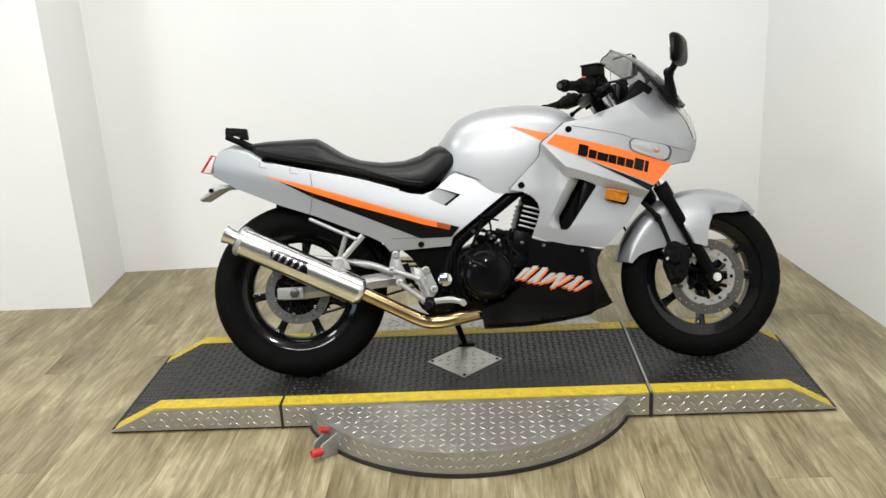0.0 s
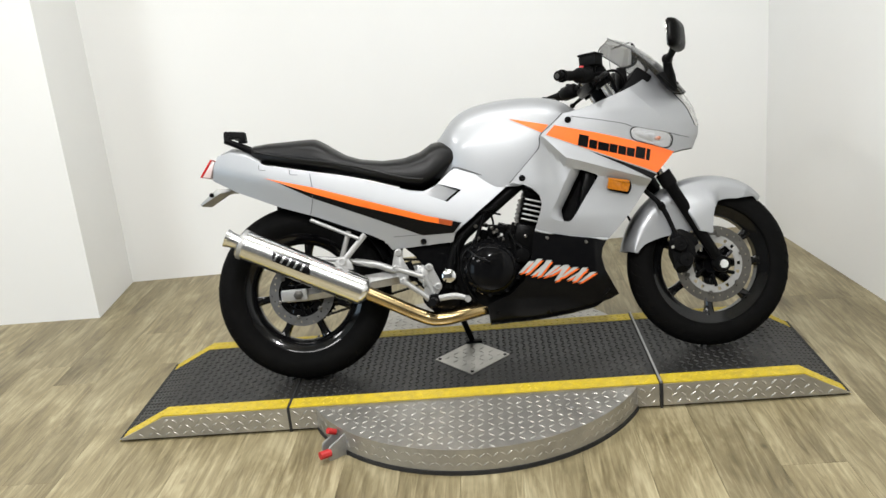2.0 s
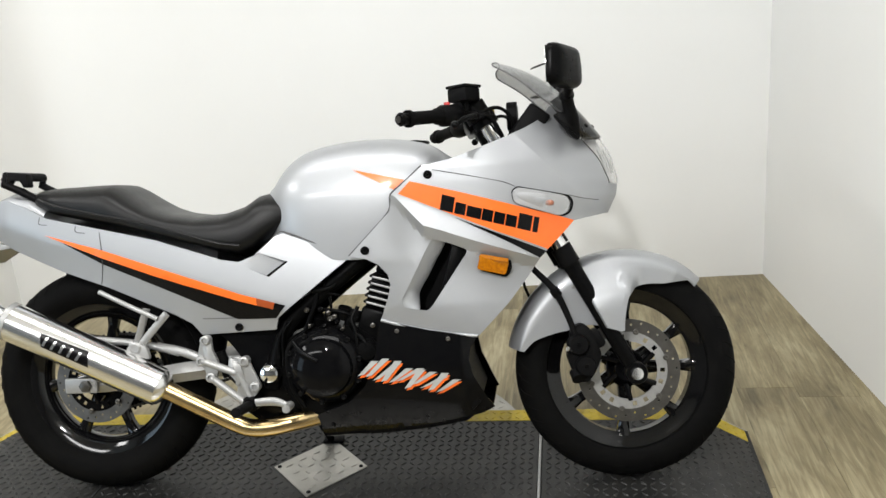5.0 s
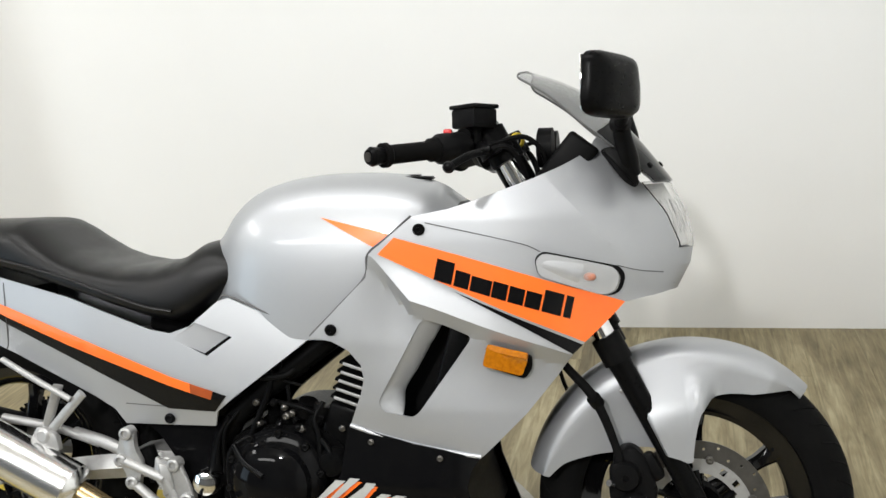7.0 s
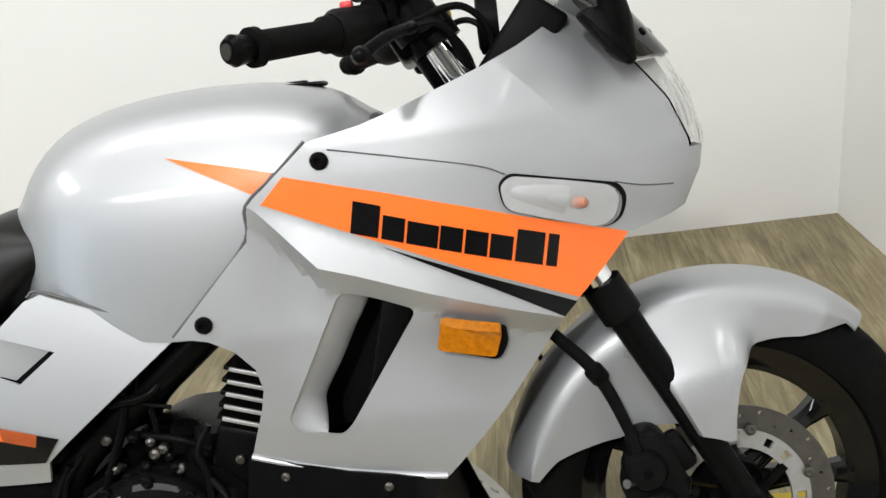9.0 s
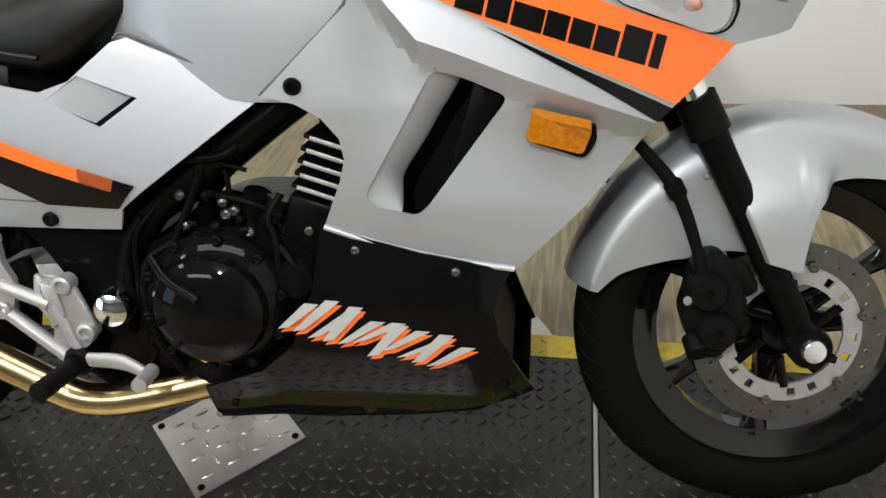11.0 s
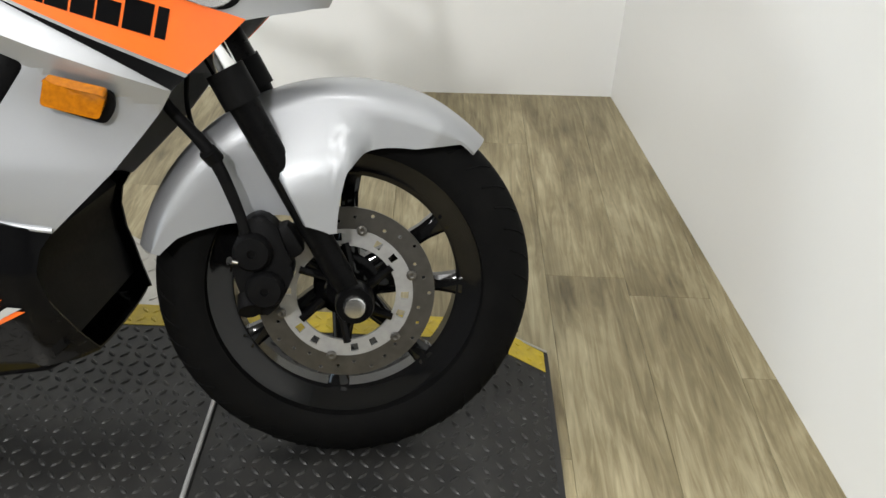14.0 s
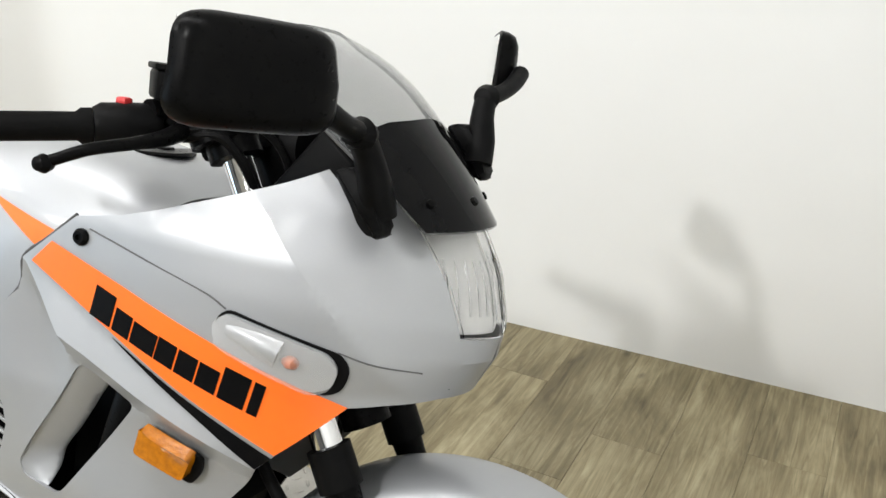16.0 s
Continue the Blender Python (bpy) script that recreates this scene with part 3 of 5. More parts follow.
# wheels
def wheel(name, x, r, width, spokes, disc_r, disc_y, rim_w, label, steel, alloy):
    at = Matrix.Translation((x, 0, r))
    rr = 0.200
    w = rim_w / 2
    rim = [(rr + 0.010, -w), (rr + 0.012, -w + 0.006), (rr - 0.012, -w + 0.014), (rr - 0.018, -0.02), (rr - 0.018, 0.02), (rr - 0.012, w - 0.014), (rr + 0.012, w - 0.006), (rr + 0.010, w),
           (rr - 0.004, w - 0.004), (rr - 0.024, w - 0.016), (rr - 0.032, 0.016), (rr - 0.032, -0.016), (rr - 0.024, -w + 0.016), (rr - 0.004, -w + 0.004)]
    top = part(name, lathe(rim, 72, closed=True), RIM, bike, label, m=at)
    h = width / 2
    prof = []
    for k in range(23):
        a = -0.62 * math.pi + 1.24 * math.pi * k / 22
        prof.append((r - 0.058 + 0.058 * math.cos(a) ** (1 if math.cos(a) > 0 else 1), h * math.sin(a) * (1.0 if abs(a) < 1.6 else 0.97)))
    prof = [(max(q, rr + 0.006), y) for q, y in prof]
    prof = [(rr + 0.004, -w + 0.004), *prof, (rr + 0.004, w - 0.004)]
    part("tyre", lathe(prof, 96, caps=False), RUBBER, top, "worn black tyre")
    # tread cuts: thin raised sipes on the shoulders
    for s in (-1, 1):
        bm = bmesh.new()
        for k in range(44):
            a = 2 * math.pi * k / 44 + (0.07 if s > 0 else 0)
            for q in range(1):
                y0, y1 = s * h * 0.42, s * h * 0.90
                pts = []
                for f in (0, 0.5, 1):
                    y = y0 + (y1 - y0) * f
                    rad = r - 0.058 + 0.058 * math.sqrt(max(0, 1 - (y / h) ** 2)) + 0.0004
                    aa = a + 0.10 * f
                    pts.append((rad * math.cos(aa), y, rad * math.sin(aa)))
                tube(pts, 0.0016, 4, 2, bm)
        ob = part("tread_groove", bm, RUBBER, top)
        ob["kind"] = "stuff"
    part("hub", lathe([(0.0, -0.045), (0.03, -0.045), (0.034, -0.03), (0.05, -0.018), (0.05, 0.018), (0.034, 0.03), (0.03, 0.045), (0, 0.045)], 32), GLOSS, top)
    for a in spokes:
        ca, sa = math.cos(radians(a)), math.sin(radians(a))
        rings = []
        for rad, wid, dep in ((0.042, 0.019, 0.017), (0.09, 0.014, 0.014), (0.14, 0.0125, 0.013), (0.165, 0.016, 0.015), (0.178, 0.024, 0.018)):
            rings.append([(rad * ca - s * wid * sa, y * dep, rad * sa + s * wid * ca) for s, y in ((-1, -0.6), (-0.55, -1), (0.55, -1), (1, -0.6), (1, 0.6), (0.55, 1), (-0.55, 1), (-1, 0.6))])
        part("spoke", loft(rings), RIM, top)
    # perforated disc on its carrier
    n, ring_in = 90, disc_r - 0.033
    outer = [(disc_r * math.cos(2 * math.pi * k / n), disc_r * math.sin(2 * math.pi * k / n)) for k in range(n)]
    holes = [[(ring_in * math.cos(2 * math.pi * k / 60), ring_in * math.sin(2 * math.pi * k / 60)) for k in range(60)]]
    for k in range(30):
        a = 2 * math.pi * k / 30
        rad = disc_r - 0.008 - 0.0065 * (k % 3)
        holes.append([(rad * math.cos(a) + 0.003 * math.cos(q), rad * math.sin(a) + 0.003 * math.sin(q)) for q in np.linspace(0, 2 * math.pi, 7)[:-1]])
    flat = lambda u, v: (Vector((u, disc_y, v)), Vector((0, -1, 0)))
    disc = part("brake_disc", sheet(outer, flat, holes, 0.03, 0.004), steel, top, "drilled steel brake disc", 30)
    r0 = ring_in - 0.024
    slots = [[(r0 * math.cos(q), r0 * math.sin(q)) for q in np.linspace(0, 2 * math.pi, 41)[:-1]]]
    for k in range(6):
        a = 2 * math.pi * (k + 0.5) / 6 + 0.3
        for da in (-0.22, 0.12):
            slots.append([((ring_in - 0.011 + e) * math.cos(a + da + f), (ring_in - 0.011 + e) * math.sin(a + da + f)) for e, f in ((-0.006, 0), (0.006, 0), (0.006, 0.13), (-0.006, 0.13))])
    edge = [((ring_in + 0.001) * math.cos(q), (ring_in + 0.001) * math.sin(q)) for q in np.linspace(0, 2 * math.pi, 61)[:-1]]
    part("disc_carrier", sheet(edge, lambda u, v: (Vector((u, disc_y - 0.001, v)), Vector((0, -1, 0))), slots, 0.02, 0.005), alloy, top, "slotted aluminium disc carrier", 30)
    for k in range(6):
        a = 2 * math.pi * k / 6 + 0.3
        part("carrier_arm", tube([(0.035 * math.cos(a), disc_y + 0.004, 0.035 * math.sin(a)), ((r0 + 0.004) * math.cos(a + 0.25), disc_y + 0.002, (r0 + 0.004) * math.sin(a + 0.25))], 0.007, 8, straight=True), GLOSS, top)
    for k in range(6):
        a = 2 * math.pi * k / 6 + 0.3
        part("disc_bolt", lathe([(0.0075, 0), (0.0075, -0.004), (0.004, -0.005), (0, -0.003)], 10, m=Matrix.Translation(((ring_in + 0.002) * math.cos(a), disc_y - 0.003, (ring_in + 0.002) * math.sin(a)))), STEEL, top)
    return top


front = wheel("front_wheel", FX, FR, 0.100, [-1, 34, 88, 150, 212, 266, 315], 0.130, -0.063, 0.066, "gloss black cast front wheel", STEEL, CAST)
rear = wheel("rear_wheel", 0.0, RR, 0.132, [187, 240, 292, 340, 30, 80, 130], 0.112, -0.072, 0.086, "gloss black cast rear wheel", DARKSTEEL, SATIN)
part("axle_bolt", lathe([(0.017, 0.01), (0.017, -0.005), (0.014, -0.009), (0, -0.010)], 20, m=Matrix.Translation((0.012, -0.121, 0))), POLISH, front, "bright axle bolt")
part("valve", tube([(0.176, 0.0, 0.004), (0.150, -0.006, 0.003)], 0.0045, 8, straight=True), MATTE, front)
# sprocket on the far side
bm = bmesh.new()
for k in range(44):
    a = 2 * math.pi * k / 44
    box(0.010, 0.005, 0.006, (0.112 * math.cos(a), 0.075, 0.112 * math.sin(a)), 0, pose(0, 0, 0, 0, -math.degrees(a), 0), bm)
lathe([(0.055, 0.0725), (0.11, 0.0725), (0.11, 0.0775), (0.055, 0.0775)], 60, bm, closed=True)
part("sprocket", bm, SATIN, rear)

# fork
RAKE = Vector((-0.470, 0, 0.883)).normalized()
for s in (-1, 1):
    base = Vector((FX + 0.012, s * 0.098, FZ))
    low = part("fork_leg", tube([base - RAKE * 0.02, base + RAKE * 0.06, base + RAKE * 0.2, base + RAKE * 0.30, base + RAKE * 0.33], [0.016, 0.0195, 0.0195, 0.0205, 0.024], 20, 6), SATIN, bike, "satin black fork lower leg")
    part("dust_seal", tube([base + RAKE * 0.315, base + RAKE * 0.365], 0.0265, 24, straight=True), MATTE, low)
    part("axle_lug", lathe([(0.026, -0.022), (0.028, -0.016), (0.028, 0.016), (0.026, 0.022)], 24, m=Matrix.Translation(base)), SATIN, low)
    part("fork_tube", tube([base + RAKE * 0.36, base + RAKE * 0.79], 0.0185, 20, straight=True), CHROME, bike, "chrome fork tube")
for k, w in ((0.47, 0.045), (0.735, 0.036)):
    c = Vector((FX + 0.012, 0, FZ)) + RAKE * k
    bm = bmesh.new()
    tube([c + Vector((0.0, -0.098, 0)) - RAKE * w / 2, c + Vector((0, -0.098, 0)) + RAKE * w / 2], 0.032, 18, bm=bm, straight=True)
    tube([c + Vector((0.0, 0.098, 0)) - RAKE * w / 2, c + Vector((0, 0.098, 0)) + RAKE * w / 2], 0.032, 18, bm=bm, straight=True)
    box(0.06, 0.2, w, tuple(c - Vector((0.02, 0, 0))), 0.008, pose(0, 0, 0, 0, -28, 0), bm)
    part("fork_clamp", bm, SATIN, bike)

# front fender, swept round the wheel, with its guards
ANG = [(167, 0.268), (160, 0.250), (152, 0.215), (144, 0.185), (134, 0.165), (122, 0.14), (110, 0.120), (102, 0.108), (97, 0.108), (93, 0.155), (90, 0.190), (84, 0.212), (76, 0.224), (66, 0.236), (58, 0.258), (51, 0.282), (47.5, 0.297)]
rings = []
for a in np.linspace(167, 47.5, 100):
    rin = float(np.interp(-a, [-p[0] for p in ANG], [p[1] for p in ANG]))
    ro = 0.306 - 0.006 * max(0, (66 - a) / 18) if a < 66 else 0.306
    taper = min(1, max(0.12, (a - 44) / 18)) ** 0.6
    half = 0.074 * taper
    ca, sa = math.cos(radians(a)), math.sin(radians(a))
    row = []
    prof = [(0.0, ro), (0.25 * half, ro - 0.0005), (0.55 * half, ro - 0.004), (0.80 * half, ro - 0.012), (0.95 * half, ro - 0.024)]
    base_r = prof[-1][1]
    rin = min(rin, base_r - 0.004)
    for q in (0.15, 0.35, 0.55, 0.75, 0.92, 1.0):
        rad = base_r + (rin - base_r) * q
        flare = 0.050 * smooth(0.262, 0.205, rad) * (1 - smooth(115.5, 119.5, a)) * smooth(80, 90, a)
        prof.append((half + flare, rad))
    for y, rad in [(-y, q) for y, q in reversed(prof[1:])] + prof:
        row.append((FX + rad * ca, y, FZ + rad * sa))
    rings.append(row)
bm = loft(rings, caps=False, close=False)
bmesh.ops.recalc_face_normals(bm, faces=bm.faces)
bmesh.ops.solidify(bm, geom=bm.faces[:], thickness=0.003)
fender = part("front_fender", bm, SILVER, bike, "silver front fender", 50)
part("fender_rivet", lathe([(0.005, 0), (0.004, -0.003), (0, -0.004)], 10, m=Matrix.Translation((1.265, -0.076, 0.503))), CAST, fender)

# brake caliper and hose
cal = part("front_caliper", prism(rounded([(1.277, 0.415), (1.300, 0.398), (1.312, 0.362), (1.326, 0.335), (1.314, 0.305), (1.298, 0.276), (1.275, 0.260), (1.252, 0.289), (1.238, 0.330), (1.248, 0.369), (1.248, 0.397)], 0.012, 4), -0.112, -0.070, 0.009), MATTE, bike, "dusty black brake caliper")
for dx, dz, r in ((-0.014, 0.026, 0.027), (0.002, -0.028, 0.027)):
    part("piston_boss", lathe([(r, 0.02), (r, -0.012), (r - 0.005, -0.020), (0.006, -0.021), (0.005, -0.017), (0, -0.017)], 24, m=Matrix.Translation((1.281 + dx, -0.108, 0.335 + dz))), MATTE, cal)
part("caliper_bridge", box(0.03, 0.04, 0.05, (1.315, -0.088, 0.372), 0.01, pose(0, 0, 0, 0, -30, 0)), MATTE, cal)
part("caliper_slide", tube([(1.258, -0.10, 0.292), (1.262, -0.12, 0.276)], 0.016, 14, straight=True), MATTE, cal)
part("bleed_nipple", tube([(1.245, -0.126, 0.350), (1.238, -0.134, 0.354)], 0.006, 10, straight=True), CHROME, cal)
part("front_brake_hose", tube([(1.10, -0.09, 0.66), (1.155, -0.105, 0.567), (1.215, -0.112, 0.497), (1.250, -0.112, 0.417), (1.262, -0.112, 0.365)], [0.006, 0.0075, 0.009, 0.0075, 0.0085], 12), MATTE, bike)
part("speedometer_cable", tube([(1.14, 0.10, 0.66), (1.13, 0.10, 0.52), (1.20, 0.085, 0.40), (1.36, 0.07, 0.31)], 0.004, 8), MATTE, bike)
part("hose_clip", tube([(1.213, -0.118, 0.500), (1.222, -0.108, 0.486)], 0.0125, 12, straight=True), MATTE, bike)


# ---- fairing ----
XC = 1.02
WIDE = {-1: 1.0, 1: 1.0}


def nose(z):
    return float(np.interp(z, [0.42, 0.66, 0.70, 0.745, 0.785, 0.844, 0.90, 0.98], [1.36, 1.35, 1.352, 1.374, 1.380, 1.366, 1.335, 1.27])) - XC


def fair_half(x, z):
    w = float(np.interp(z, [0.40, 0.50, 0.62, 0.70, 0.80, 0.84, 0.90, 0.98], [0.148, 0.160, 0.166, 0.164, 0.161, 0.158, 0.143, 0.116]))
    # a ledge below the stripe that faces up, and the flank tucked in beneath it
    upper = 0.776 + (x - 0.845) * (0.605 - 0.776) / (1.19 - 0.845)
    lower = float(np.interp(x, [0.83, 0.845, 0.909, 0.951, 1.028, 1.174, 1.2], [0.785, 0.770, 0.697, 0.683, 0.654, 0.603, 0.59]))
    if lower < upper:
        w += 0.15 * min(upper - lower, max(0.0, upper - z)) * smooth(0.825, 0.90, x) * (1 - smooth(0.05, 0.25, lower - z))
    w -= 0.020 * max(0.0, min(1.0, (lower - z) / 0.03)) * (1 - smooth(0.06, 0.24, lower - z)) * smooth(0.80, 0.905, x)
    # the nose turns in above a crease from the rim to the chin
    d = (x - 1.135) * 0.736 + (z - 0.905) * 0.677
    w -= 0.36 * max(0.0, d)
    return w


def u_of(x, z):
    a = nose(z)
    return x if x <= XC else XC + a * math.asin(min(1, (x - XC) / a))


def fair_point(u, v):
    a = nose(v)
    t = max(0.0, (u - XC) / a)
    t = min(t, math.pi / 2)
    x = u if u <= XC else XC + a * math.sin(t)
    return Vector((x, -fair_half(x, v) * math.cos(t), v))


def fair(u, v):
    e = 0.003
    p = fair_point(u, v)
    n = (fair_point(u + e, v) - fair_point(u - e, v)).cross(fair_point(u, v + e) - fair_point(u, v - e))
    return p, (n.normalized() if n.length > 1e-12 else Vector((1, 0, 0)))


def F(*pts):
    return [(u_of(x, z), z) for x, z in pts]


def N(deg, z):
    return (XC + nose(z) * radians(deg), z)


VENT = rounded(F((0.924, 0.662), (0.962, 0.652), (1.011, 0.631), (0.918, 0.497), (0.906, 0.486), (0.853, 0.497), (0.846, 0.514)), 0.012, 4)
SCOOP = rounded(F((0.923, 0.664), (0.958, 0.655), (0.888, 0.530), (0.888, 0.484), (0.852, 0.494), (0.843, 0.513)), 0.010, 4)


def scoop(u, v):
    """The hollow that leads into the vent, deepest along the dark slot."""
    p, n = fair(u, v)
    a = (p.x - 0.950) * 0.515 + (v - 0.572) * 0.857
    q = -((p.x - 0.950) * 0.857 - (v - 0.572) * 0.515)
    deep = 0.042 * max(0.0, min(1.0, (0.078 - q) / 0.062)) ** 1.7 * smooth(-0.115, -0.062, a) * (1 - smooth(0.066, 0.088, a))
    return p - n * (deep + 0.0008), n


CREASES = [F((0.8445, 0.7705), (0.909, 0.6970), (0.951, 0.683), (1.028, 0.654), (1.10, 0.6289), (1.172, 0.6037)),
           F((0.862, 0.7676), (1.0, 0.6992), (1.10, 0.6496), (1.17, 0.6149)),
           F((1.142, 0.897), (1.19, 0.845), (1.24, 0.791), (1.29, 0.736))]
FAIR = [*F((0.913, 0.842), (0.836, 0.777), (0.829, 0.735), (0.727, 0.630), (0.767, 0.622), (0.796, 0.606), (0.817, 0.581), (0.822, 0.555), (0.815, 0.527), (0.793, 0.468),
           (0.845, 0.451), (0.907, 0.435), (0.965, 0.425), (1.024, 0.418), (1.10, 0.497), (1.154, 0.566), (1.178, 0.602), (1.197, 0.622), (1.232, 0.659), (1.262, 0.688), (1.295, 0.694)),
        N(72, 0.700), N(90, 0.700), N(90, 0.772), N(68, 0.775), N(63, 0.835), N(57, 0.893),
        *F((1.262, 0.925), (1.232, 0.965), (1.222, 0.980), (1.212, 0.970), (1.200, 0.948), (1.157, 0.922), (1.115, 0.903), (1.072, 0.887), (1.02, 0.868), (0.974, 0.854))]
for s in (-1, 1):
    fp = part("side_fairing", sheet(FAIR, fair, [VENT], 0.0085, 0.004, 0, s, far=WIDE[s], creases=CREASES), SILVER, bike, "silver painted fairing half with an air vent", 13)
    part("vent_scoop", sheet(SCOOP, scoop, (), 0.005, 0.002, 0, s, far=WIDE[s]), SILVER, fp, "hollow silver scoop beside the vent slot", 60)
    part("stripe", sheet(F((0.882, 0.806), (0.853, 0.777), (0.95, 0.733), (1.08, 0.674), (1.197, 0.623), (1.262, 0.689), (1.15, 0.726), (1.0, 0.773)), fair, (), 0.014, 0.001, 0.0016, s, far=WIDE[s]), ORANGE, fp, "orange decal stripe")
    part("stripe_shadow", sheet(F((0.985, 0.712), (1.08, 0.670), (1.194, 0.6185), (1.178, 0.603), (1.10, 0.650)), fair, (), 0.014, 0.001, 0.0012, s, far=WIDE[s]), DECAL, fp, "black decal wedge")
    # brand mark as plain slanted bars
    base0, base1 = Vector((0.950, 0.733)), Vector((1.182, 0.6615))
    along = (base1 - base0).normalized()
    up = Vector((0.20, 0.98)) * 0.0375
    span = (base1 - base0).length
    pos = [0.0, 0.145, 0.262, 0.415, 0.532, 0.648, 0.768, 0.915]
    wid = [0.130, 0.105, 0.145, 0.105, 0.105, 0.105, 0.130, 0.050]
    tall = [1.0, 0.74, 0.70, 0.74, 0.74, 0.74, 1.0, 1.0]
    for p0, wd, th in zip(pos, wid, tall):
        a = base0 + along * span * p0
        b = a + along * span * wd
        h = up * th
        outline = [a, b, b + h, a + h]
        part("brand_bar", sheet(F(*[(q.x, q.y) for q in outline]), fair, (), 0.02, 0.0008, 0.0026, s, far=WIDE[s]), DECAL, fp)
    # turn signal: dark rim, reflector, bulb, clear lens
    sig = F((1.120, 0.7665), (1.133, 0.7765), (1.19, 0.764), (1.243, 0.750), (1.253, 0.735), (1.246, 0.711), (1.226, 0.703), (1.17, 0.722), (1.124, 0.739))
    big = [(u + (u - sig[0][0] - 0.06) * 0.03, v + (v - 0.742) * 0.10) for u, v in sig]
    big = [(u + (0.012 if v < 0.755 and u > u_of(1.2, 0.74) else 0.0), v) for u, v in big]
    part("signal_bezel", sheet(rounded(big, 0.012), fair, (), 0.012, 0.002, 0.002, s, far=WIDE[s]), MATTE, fp)
    part("signal_reflector", sheet(rounded(sig, 0.010), fair, (), 0.012, 0.002, 0.0045, s, far=WIDE[s]), SILVER, fp)
    p, n = fair(u_of(1.205, 0.735), 0.735)
    cone = []
    for x, z, r in ((1.132, 0.7575, 0.0165), (1.152, 0.7525, 0.0190), (1.176, 0.7455, 0.0215), (1.192, 0.7405, 0.0225)):
        q, k = fair(u_of(x, z), z)
        cone.append(((q.x - k.x * 0.011, (q.y - k.y * 0.011) * -s * WIDE[s], q.z), r))
    part("signal_cone", tube([c for c, r in cone], [r for c, r in cone], 24, 5), SILVER, fp, "silvered reflector cone")
    part("bulb_socket", tube([cone[-1][0], (cone[-1][0][0] + 0.008, cone[-1][0][1], cone[-1][0][2] - 0.002)], 0.010, 16, straight=True), CAST, fp)
    part("bulb", lathe([(0, -0.012), (0.006, -0.008), (0.008, 0), (0.006, 0.008), (0, 0.012)], 14, m=Matrix.Translation((p.x + n.x * 0.005, (p.y + n.y * 0.005) * -s * WIDE[s], p.z)) @ pose(0, 0, 0, 0, 0, 70)), BULB, fp, "small tinted bulb")
    part("signal_lens", sheet(rounded(sig, 0.012), fair, (), 0.010, 0.0022, 0.012, s, far=WIDE[s]), LENS, fp, "clear turn signal lens")
    # amber side reflector on its foot
    part("reflector_foot", sheet(rounded(F((1.042, 0.618), (1.112, 0.604), (1.110, 0.578), (1.098, 0.559), (1.035, 0.580)), 0.008), fair, (), 0.012, 0.004, 0.008, s, far=WIDE[s]), MATTE, fp)
    part("amber_reflector", sheet(rounded(F((1.039, 0.624), (1.107, 0.609), (1.0935, 0.568), (1.0295, 0.585)), 0.006), fair, (), 0.012, 0.014, 0.020, s, far=WIDE[s]), AMBER, fp, "amber side reflector")
    for x, z, r in ((0.9255, 0.8195, 0.0105), (0.766, 0.643, 0.0105)):
        p, n = fair(u_of(x, z), z)
        part("fairing_bolt", lathe([(r, 0.0), (r, -0.003), (r * 0.75, -0.006), (r * 0.4, -0.006), (r * 0.36, -0.003), (0, -0.003)], 16, m=Matrix.Translation((p.x, p.y * -s * WIDE[s], p.z)) @ (pose(0, 0, 0) if s < 0 else pose(0, 0, 0, 180))), SATIN, fp)
    for line in ([(0.936, 0.831), (1.024, 0.811), (1.10, 0.792), (1.128, 0.779)], [(1.25, 0.752), (1.285, 0.742), (1.325, 0.735)]):
        pts = []
        for x, z in line:
            p, n = fair(u_of(x, z), z)
            pts.append((p.x + n.x * 0.0002, (p.y + n.y * 0.0002) * -s * WIDE[s], p.z))
        part("panel_line", tube(pts, 0.0010, 6, 6), SEAM, fp)
    edge = [(p.x - 0.002, (p.y + 0.003) * -s * WIDE[s], p.z) for p in (fair(u_of(x, z), z)[0] for x, z in ((0.912, 0.843), (0.873, 0.808), (0.836, 0.777), (0.829, 0.737), (0.78, 0.683), (0.728, 0.631)))]
    part("panel_gap", tube(edge, 0.0022, 6, 5), SEAM, fp)
    lip = [(p.x, p.y * -s * WIDE[s], p.z - 0.001) for p in (fair(u_of(x, z), z)[0] for x, z in ((0.793, 0.470), (0.845, 0.453), (0.907, 0.437), (0.965, 0.427), (1.022, 0.420)))]
    part("fairing_lip", tube(lip, 0.0042, 8, 5), SILVER, fp)
    # dark duct behind the vent and the inner side of the cowl
    part("vent_duct", sheet(F((0.86, 0.67), (1.03, 0.66), (1.03, 0.60), (0.93, 0.47), (0.85, 0.47)), surface(lambda x, z: 0.085), (), 0.03, 0.004, 0, s), MATTE, fp)

# chin under the nose
part("nose_chin", prism([(1.24, 0.700), (1.345, 0.712), (1.335, 0.718), (1.20, 0.74), (1.17, 0.64)], -0.05, 0.05, 0.006), MATTE, bike)


# headlight
def nose_full(y_deg, z):
    return N(y_deg, z)


